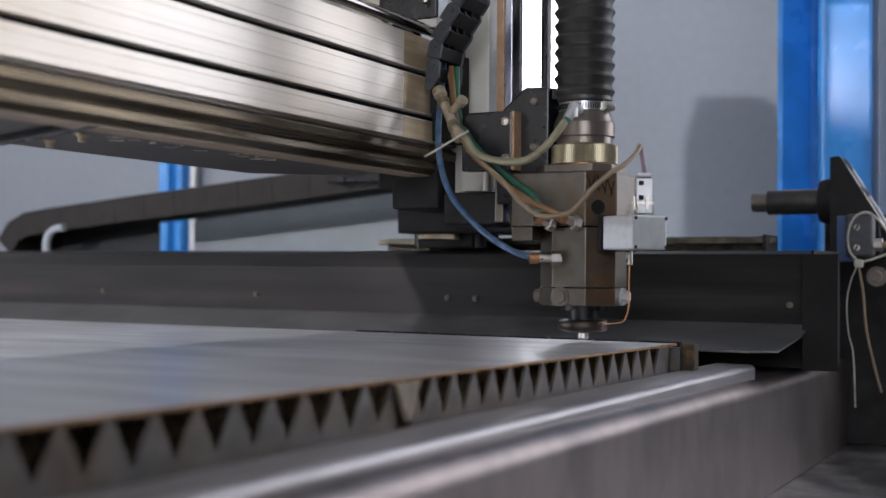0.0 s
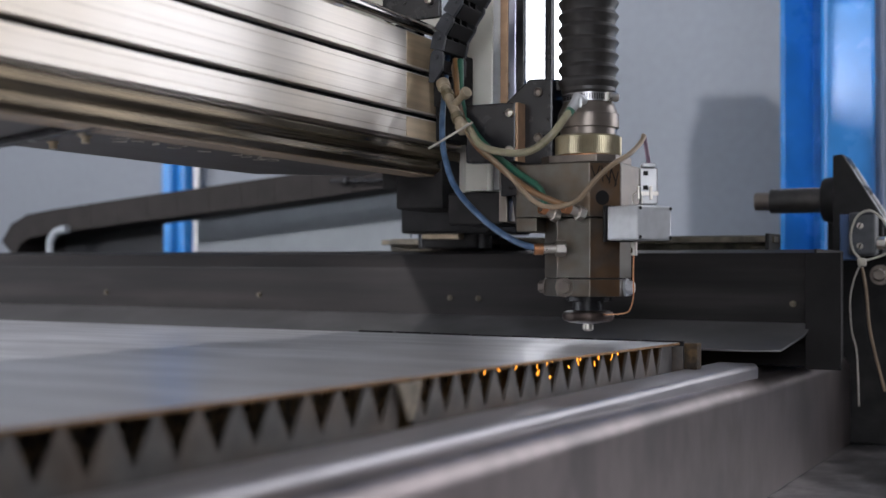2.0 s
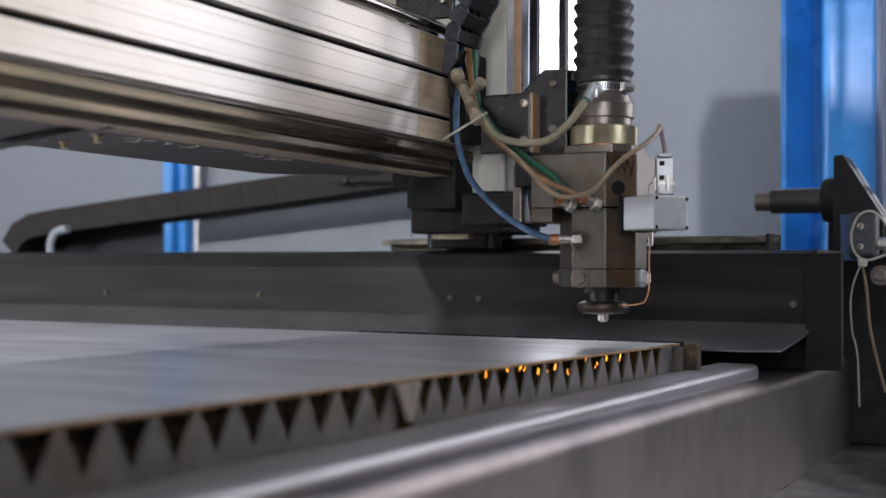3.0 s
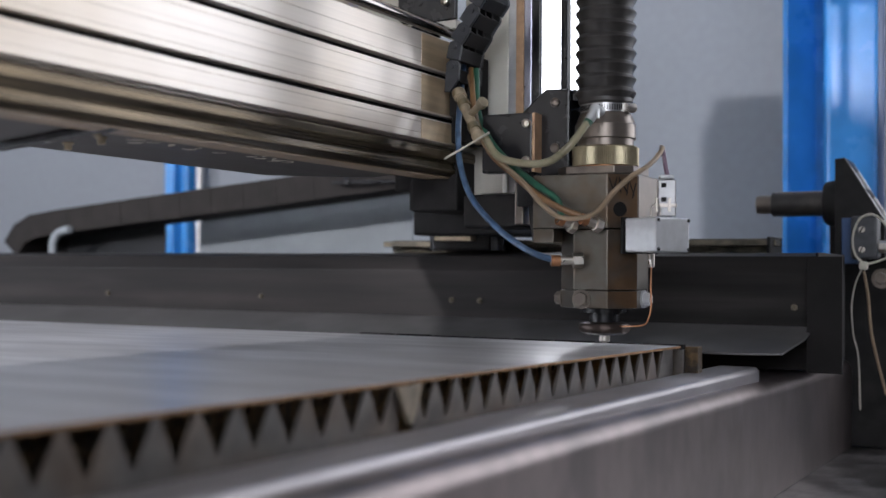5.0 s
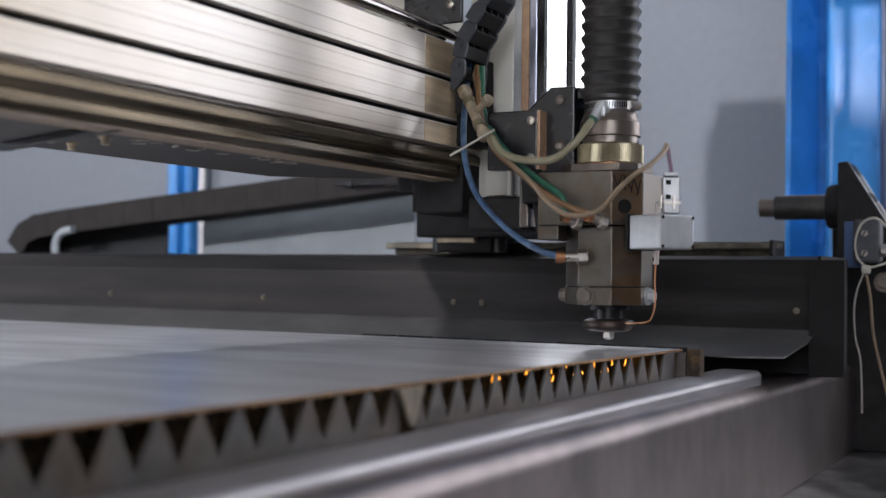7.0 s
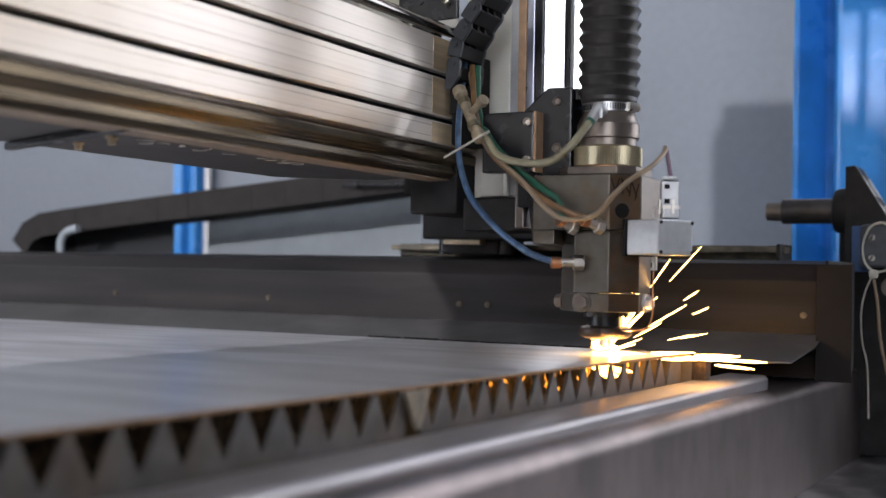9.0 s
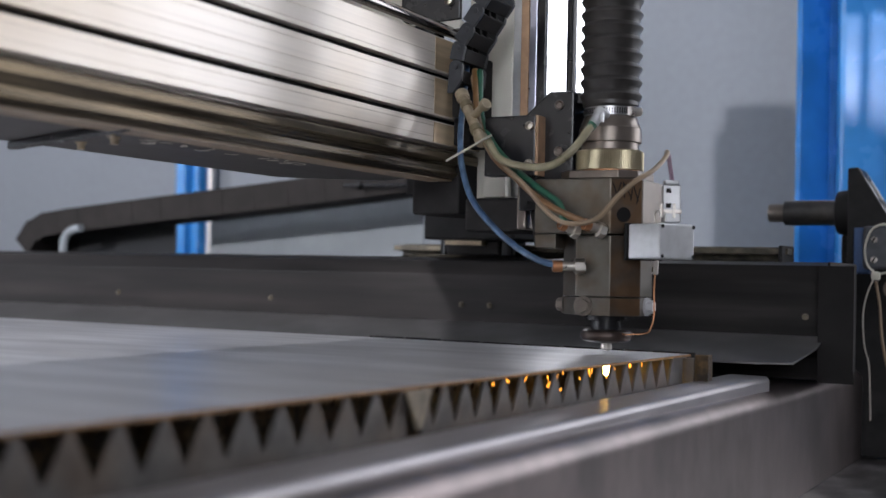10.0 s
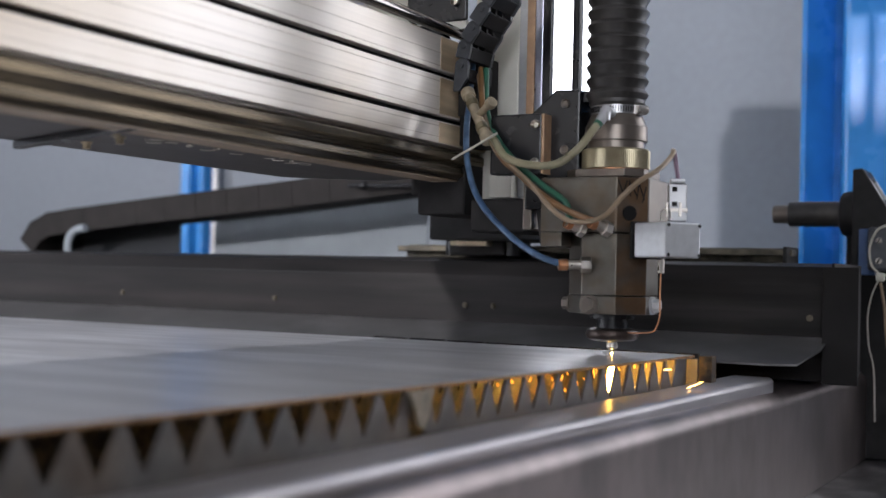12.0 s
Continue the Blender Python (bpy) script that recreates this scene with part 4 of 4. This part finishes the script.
    for zz in (1.037, 0.992):
        hexbolt("socket_screw", (-0.4700, 1.075, zz), (0, -1, 0), 0.0095, 0.002, M_COLLAR, h, socket=True)
    # hoses and cables
    part("blue_hose", tube([(-0.585, 1.1, 1.088), (-0.578, 1.08, 1.049), (-0.57, 1.06, 1.011), (-0.562, 1.05, 0.976), (-0.543, 1.04, 0.941), (-0.507, 1.03, 0.909), (-0.467, 1.015, 0.888), (-0.440, 1.013, 0.8805)],
                           0.0031), M_HBLUE, h, "dull blue air hose")
    part("cream_hose", tube([(-0.525, 1.03, 1.001), (-0.506, 1.02, 0.981), (-0.477, 1.01, 0.972), (-0.446, 1.0, 0.971), (-0.426, 1.0, 0.983), (-0.417, 1.01, 0.999), (-0.413, 1.02, 1.010)], 0.0036), M_HCREAM, h, "yellowed hose")
    part("hose_band", rod((-0.4145, 1.017, 1.006), (-0.412, 1.022, 1.0125), 0.0042, 14), M_HGREEN, h)
    el = part("elbow", rod((-0.413, 1.020, 1.010), (-0.4065, 1.026, 1.0235), 0.0048, 16, 0.0008), M_CAST, h, "pale metal elbow fitting")
    part("elbow_arm", rod((-0.4115, 1.024, 1.0215), (-0.4060, 1.036, 1.0195), 0.0042, 16, 0.0006), M_CAST, el)
    part("elbow_lever", box(-0.4055, -0.4025, 1.017, 1.021, 1.011, 1.020, 0.0008), M_CAST, el)
    part("green_hose", tube([(-0.565, 1.09, 1.079), (-0.552, 1.07, 1.029), (-0.527, 1.05, 0.997), (-0.495, 1.03, 0.972), (-0.467, 1.02, 0.953), (-0.442, 1.014, 0.937), (-0.437, 1.014, 0.919)], 0.0032), M_HGREEN, h, "dark green hose")
    part("brown_hose", tube([(-0.571, 1.09, 1.08), (-0.551, 1.06, 1.028), (-0.525, 1.04, 0.988), (-0.49, 1.02, 0.963), (-0.462, 1.01, 0.943), (-0.439, 1.01, 0.930), (-0.415, 1.016, 0.920)], 0.003), M_HBROWN, h, "brown hose")
    part("tan_cable", tube([(-0.574, 1.09, 1.074), (-0.534, 1.04, 1.002), (-0.503, 1.02, 0.975), (-0.472, 1.0, 0.955), (-0.447, 0.99, 0.932), (-0.43, 0.99, 0.92), (-0.407, 0.98, 0.918), (-0.386, 0.97, 0.923),
                            (-0.371, 0.97, 0.939), (-0.359, 0.98, 0.953), (-0.350, 1.0, 0.964), (-0.347, 1.02, 0.975), (-0.3465, 1.03, 0.982), (-0.349, 1.036, 0.984)], 0.0022), M_HTAN, h, "thin tan cable")
    part("plug_lead", tube([(-0.349, 1.036, 0.984), (-0.3475, 1.036, 0.981), (-0.346, 1.037, 0.970), (-0.344, 1.040, 0.953)], 0.002), M_PURPLE, h)
    tee = part("tee_fitting", tube([(-0.573, 1.066, 1.052), (-0.552, 1.048, 1.025), (-0.534, 1.036, 1.000)], 0.0050, 20), M_DULLBRASS, h, "dull brass tee fitting")
    part("tee_branch", rod((-0.553, 1.049, 1.024), (-0.532, 1.036, 1.035), 0.0036, 14, 0.0006), M_DULLBRASS, tee)
    part("tee_knob", rod((-0.5335, 1.037, 1.0335), (-0.5285, 1.034, 1.0365), 0.0058, 14, 0.0008), M_DULLBRASS, tee)
    part("tee_nut", rod((-0.574, 1.067, 1.0535), (-0.569, 1.063, 1.046), 0.0070, 14, 0.0008), M_DULLBRASS, tee)
    part("tee_nut", rod((-0.537, 1.038, 1.005), (-0.532, 1.035, 0.998), 0.0070, 14, 0.0008), M_DULLBRASS, tee)
    for q in ((-0.562, 1.057, 1.038), (-0.543, 1.042, 1.012)):
        part("tee_band", rod(Vector(q) + Vector((-0.0022, 0.0018, 0.0028)), Vector(q) + Vector((0.0022, -0.0018, -0.0028)), 0.0063, 16, 0.0004), M_BRASS, tee)
    part("cable_tie", tube([(-0.566, 1.025, 0.981), (-0.539, 1.017, 0.991), (-0.513, 1.015, 1.003)], 0.0012, 14), M_TIE, h, "nylon cable tie")
    return h


HEAD = laser_cutter()


def head_chain():
    """The small cable chain that brings the hoses to the head."""
    c = thing("cable_chain", (-0.57, 1.08, 1.06), "small dark plastic cable chain with pinned links", "cable chain")
    pins = [(-0.541, 1.05, 1.147), (-0.552, 1.053, 1.1315), (-0.5645, 1.058, 1.1150), (-0.5765, 1.063, 1.0985), (-0.5805, 1.066, 1.0800), (-0.5825, 1.068, 1.0500)]
    w = 0.0076
    for k, (a, b) in enumerate(zip(pins, pins[1:])):
        a, b = Vector(a), Vector(b)
        d = b - a
        ang = math.degrees(math.atan2(d.x, -d.z))
        rot = pose(0, 0, 0, 0, -ang, 0).to_3x3()
        # round upper end about the pin, straight lower end; the last one is cut to a slant
        low = -(d.length - w * 0.92)
        pts = [(w * math.cos(t), w * math.sin(t)) for t in (math.pi * j / 12 for j in range(13))]
        pts += [(-w, low), (w, low)] if k < 4 else [(-w, -0.0265), (-0.001, -0.0265), (w, -0.013)]
        for y0 in (0.0, 0.050):
            bm = prism(pts, "y", y0, y0 + 0.0045, 0.0006)
            bmesh.ops.rotate(bm, verts=bm.verts, cent=(0, 0, 0), matrix=rot)
            bmesh.ops.translate(bm, verts=bm.verts, vec=a)
            lp = part("link_plate", bm, M_CHAIN, c)
            if y0 == 0.0:
                part("pin", rod(a + Vector((0, 0.0004, 0)), a + Vector((0, -0.0014, 0)), 0.0027, 18, 0.0004), M_CHAIN, lp)
        if k < 5:
            mid = a + d * 0.30
            n = d.length * (0.36 if k < 4 else 0.22)
            bm = box(mid.x - 0.0070, mid.x + 0.0070, mid.y + 0.0048, mid.y + 0.0495, mid.z - n, mid.z + n, 0.0012, turn=pose(0, 0, 0, 0, -ang, 0))
            part("cross_bar", bm, M_BLACK, c)
            if k < 3:
                foot = a + d * 0.80
                for yy in (0.018, 0.033):
                    part("divider", box(foot.x - 0.004, foot.x + 0.004, foot.y + yy, foot.y + yy + 0.004, foot.z - 0.006, foot.z + 0.006), M_BLACK, c)
    part("end_lug", box(-0.588, -0.578, 1.074, 1.08, 1.03, 1.10, 0.001), M_BLACK, c)
    return c


CHAIN = head_chain()


# ---- fire under the nozzle ----
def drop(length, thick, seg=8, bulge=0.35):
    """A streak along z from 0 to length, thickest at the bulge."""
    prof = [(thick * 0.25, 0.0), (thick * 0.8, length * 0.12), (thick, length * bulge), (thick * 0.8, length * 0.8), (thick * 0.3, length)]
    return turned(prof, (0, 0, 0), seg)


def fire(name, bm, material, at, label, category, group=""):
    ob = link(name, bm, material)
    ob.location = at
    return tagged(ob, label, category, group)


JET = fire("cutting_jet", turned([(0.0006, -0.021), (0.0030, -0.018), (0.0042, -0.008), (0.0040, 0.004), (0.0028, 0.014), (0.0018, 0.021), (0.0007, 0.0245), (0.0007, 0.0275)], (0, 0, 0), 14), M_FLAME, (HX, HY, HZ + 0.03),
           "white-hot jet of molten metal below the nozzle", "flame")
FLASH = fire("molten_flash", turned([(0.0012, -0.002), (0.0034, 0.0), (0.0040, 0.002), (0.0030, 0.0045), (0.001, 0.006)], (0, 0, 0), 14), M_FLASH, (HX, HY, 0.7), "blinding flash of molten metal on the sheet", "flash")
DROP = fire("molten_drop", drop(0.015, 0.0030, 14, 0.6), M_DROP, (HX, HY, 0.67), "white-hot drop of molten steel under the cut", "molten drop")
EMBERS = []
_rng = random.Random(11)
for _k in range(30):
    _o = fire("slag_ember", drop(_rng.uniform(0.003, 0.007), _rng.uniform(0.0003, 0.0006)), M_EMBER, (HX, HY, 0.69), "glowing orange slag drop clinging under the sheet", "ember", "slag embers")
    _y = 0.05 - 0.30 * ((_k + 0.5) / 30) ** 1.3 + _rng.uniform(-0.006, 0.006)
    EMBERS.append((_o, _rng.uniform(-0.012, 0.020), _y, _rng.uniform(0.778, 0.790), pose(0, 0, 0, _rng.uniform(-50, 50), 0, _rng.uniform(0, 90))))
SPARKS = []


def spark(t, x, y, z, way, length=0.02, thick=0.0009, fly=0.12, material=M_SPARK):
    """A spark that is at (x, y, z) at t seconds, flying along way."""
    ob = fire("spark", drop(length, thick), material, (HX, HY, 0.4), "bright yellow-white spark flying from the cut", "spark", "flying sparks")
    SPARKS.append((ob, t, Vector((x, y, z)), Vector(way).normalized(), fly))


_right, _up, _near = Vector((0.87, 0.49, 0.0)), Vector((0, 0, 1)), Vector((0.49, -0.87, 0.0))
_cut = Vector((HX + 0.016, HY - 0.018, 0.80))
_rng = random.Random(5)
# the burst: a fan upwards and a low jet along the sheet
for _k in range(50):
    _a = radians(_rng.uniform(47, 100) if _k % 7 else _rng.uniform(8, 35))
    _d = _right * math.cos(_a) + _up * math.sin(_a) + _near * _rng.uniform(-0.15, 0.15)
    _p = _cut + _d * _rng.choice((0.004, 0.008, 0.014, 0.022, 0.032, 0.045, 0.06, 0.075, 0.09))
    spark(9.0, *_p, _d, _rng.uniform(0.016, 0.046), _rng.uniform(0.0004, 0.0009), 0.05)
for _k in range(12):
    _d = _right * 1.0 + _up * _rng.uniform(-0.09, 0.03) + _near * _rng.uniform(0.0, 0.25)
    spark(9.0, *(_cut + _d * (-0.006 + 0.010 * _k)), _d, _rng.uniform(0.03, 0.055), _rng.uniform(0.0009, 0.0016), 0.05)
# the same fan a moment later, flown apart
for _t, _n, _lo, _hi in ((9.1, 34, 0.03, 0.20), (9.2, 26, 0.07, 0.24), (9.3, 20, 0.12, 0.30), (9.4, 12, 0.18, 0.34)):
    for _k in range(_n):
        _a = radians(_rng.uniform(12, 60) if _k % 3 else _rng.uniform(-24, 8))
        _d = _right * math.cos(_a) + _up * math.sin(_a) + _near * _rng.uniform(0.0, 0.5)
        _f = _rng.uniform(_lo, _hi)
        _fall = _up * -(_t - 9.0) * 0.35
        spark(_t, *(_cut + _d * _f), _d + _fall * 3, _rng.uniform(0.012, 0.022), _rng.uniform(0.0011, 0.0018), _t - 8.96, M_CINDER)
# embers of the burst that come towards the camera
for _x, _y, _z in ((-0.207, 0.858, 0.874), (-0.212, 0.913, 0.843), (-0.172, 0.877, 0.878), (-0.142, 0.837, 0.883), (-0.138, 0.839, 0.899), (-0.129, 0.844, 0.859), (-0.155, 0.887, 0.842), (-0.245, 0.953, 0.787), (-0.215, 0.913, 0.786), (-0.179, 0.761, 0.778), (-0.146, 0.723, 0.767), (-0.152, 0.777, 0.762), (-0.16, 0.715, 0.758), (-0.193, 0.808, 0.908), (-0.198, 0.862, 0.914), (-0.335, 0.982, 0.861)):
    _d = _right * 0.35 - _up * _rng.uniform(0.55, 0.8)
    spark(9.5, _x, _y, _z, _d, _rng.uniform(0.009, 0.015), _rng.uniform(0.0012, 0.0022), 0.3, M_CINDER)
for _x, _y, _z in ((-0.191, 1.156, 0.815), (-0.208, 1.033, 0.788), (-0.184, 0.989, 0.784), (-0.232, 0.848, 0.783), (-0.234, 0.882, 0.784), (-0.221, 0.866, 0.782), (-0.219, 0.936, 0.781)):
    spark(11.5, _x, _y, _z, _right - _up * 0.3, 0.006, 0.0014, 0.3, M_CINDER)
spark(1.0, -0.2737, 1.15, 0.7786, (0.83, 0.5, -0.08), 0.039, 0.0011)
# lesser showers
for _t, _n, _s in ((1.0, 9, 3), (1.5, 2, 8), (6.0, 11, 4), (6.5, 2, 6), (10.5, 1, 2), (11.0, 5, 9), (11.5, 3, 7), (12.0, 3, 12)):
    _rng = random.Random(_s)
    for _k in range(_n):
        _d = _right * _rng.uniform(0.5, 1) + _up * _rng.uniform(-0.5, 0.35) + _near * _rng.uniform(0.1, 0.6)
        _f = _rng.uniform(-0.035, 0.05)
        _p = _cut + Vector((0.050, -0.03, -0.014)) + (_right * 0.9 + _near * 0.35) * _f + _up * _rng.uniform(-0.012, 0.014)
        spark(_t, *_p, _d, _rng.uniform(0.006, 0.020), _rng.uniform(0.0003, 0.0005))

# ---- movement ----
# seconds, bridge along x, carriage along y, head up, in millimetres from the start
STEPS = [
    (0.0, 0.0, 0.0, 0.0), (0.5, 0.0, 0.5, -1.0), (1.0, -0.8, -1.0, -1.4), (1.5, 1.2, 1.4, -1.3), (2.0, 1.6, 1.2, 8.1), (2.5, 2.0, 0.0, 17.2),
    (3.0, 15.5, 5.5, 17.5), (3.2, 16.0, 5.5, 13.5), (4.8, 16.5, 4.0, 1.0), (5.0, 16.6, 3.8, 0.3), (5.5, 16.4, 4.8, -0.8), (6.0, 14.8, 4.3, -1.3),
    (6.5, 17.0, 7.6, -1.2), (7.0, 16.9, 8.2, 5.7), (7.2, 16.9, 8.2, 13.5), (8.8, 17.6, -19.5, 6.0), (9.0, 17.6, -19.3, 3.1), (9.5, 17.3, -18.4, 1.9),
    (10.0, 16.8, -18.3, 0.4), (10.5, 16.7, -18.2, -0.5), (11.0, 16.4, -17.7, -1.1), (11.5, 18.8, -18.2, -1.3), (12.0, 18.3, -17.4, 2.4),
]


def place_at(t):
    for a, b in zip(STEPS, STEPS[1:]):
        if a[0] <= t <= b[0]:
            s = (t - a[0]) / (b[0] - a[0])
            return [(p + (q - p) * s) / 1000 for p, q in zip(a[1:], b[1:])]
    return [v / 1000 for v in STEPS[-1][1:]]


# when the jet burns, and how long the slag under it glows
BURNS = [(0.6, 1.85), (5.6, 6.6), (10.8, 12.0)]
GLOWS = [(0.6, 3.1), (5.6, 7.1), (9.0, 12.0)]


def switched(spans):
    """Times with 1 for on and 0 for off, from the start to the end."""
    rows = [(0.0, 0)]
    for a, b in spans:
        rows += [(a - 0.1, 0), (a, 1), (b, 1)]
        if b < 12.0:
            rows.append((b + 0.1, 0))
    if rows[-1][0] < 12.0:
        rows.append((12.0, 0))
    return rows


def motions():
    for ob, use in ((BRIDGE, (1, 0, 0)), (CARRIAGE, (1, 1, 0)), (HEAD, (1, 1, 1)), (CHAIN, (1, 1, 1))):
        o = ORIGIN[ob]
        walk(ob, [(t, pose(o.x + use[0] * x / 1000, o.y + use[1] * y / 1000, o.z + use[2] * z / 1000)) for t, x, y, z in STEPS])
    # the jet: down through the sheet when it burns, up inside the head when not
    times = sorted({*(t for t, *_ in STEPS), *(t for t, _ in switched(BURNS))})
    rows = []
    for t in times:
        x, y, z = place_at(t)
        on = any(a <= t <= b for a, b in BURNS)
        rows.append((t, pose(HX + x, HY + y, 0.7745 if on else HZ + z + 0.0215)))
    walk(JET, rows)
    rows = []
    for t, on in switched([(8.95, 9.12)]):
        x, y, _ = place_at(t)
        rows.append((t, pose(HX + x + 0.016, HY + y - 0.018, 0.8025 if on else 0.5)))
    walk(FLASH, rows)
    rows = []
    for t, on in switched([(9.05, 10.7)]):
        x, y, _ = place_at(t)
        rows.append((t, pose(HX + x, HY + y, 0.7795 if on else 0.67)))
    walk(DROP, rows)
    # slag: hangs under the sheet while hot, falls into the bed when it has cooled
    for ob, dx, dy, z, lean in EMBERS:
        rows = []
        for t, on in switched(GLOWS):
            x, y, _ = place_at(t)
            rows.append((t, pose(HX + x + dx, HY + y + dy, z if on else 0.665) @ lean))
        walk(ob, rows)
    for ob, t, p, way, fly in SPARKS:
        turn = way.to_track_quat("Z", "Y").to_matrix().to_4x4()
        start = Vector((HX + 0.0, HY - 0.01, 0.786))
        rest = Vector((p.x, p.y, 0.4))
        after = p + way * 0.10 - Vector((0, 0, 0.04))
        rows = [(0.0, Vector((start.x, start.y, 0.4))), (t - fly - 0.1, Vector((start.x, start.y, 0.4))), (t - fly, start), (t, p)]
        if t + 0.3 < 12.0:
            rows += [(t + 0.1, after), (t + 0.3, rest), (12.0, rest)]
        rows = [r for r in rows if r[0] <= 12.0]
        walk(ob, [(s, Matrix.Translation(v) @ turn) for s, v in rows])


motions()
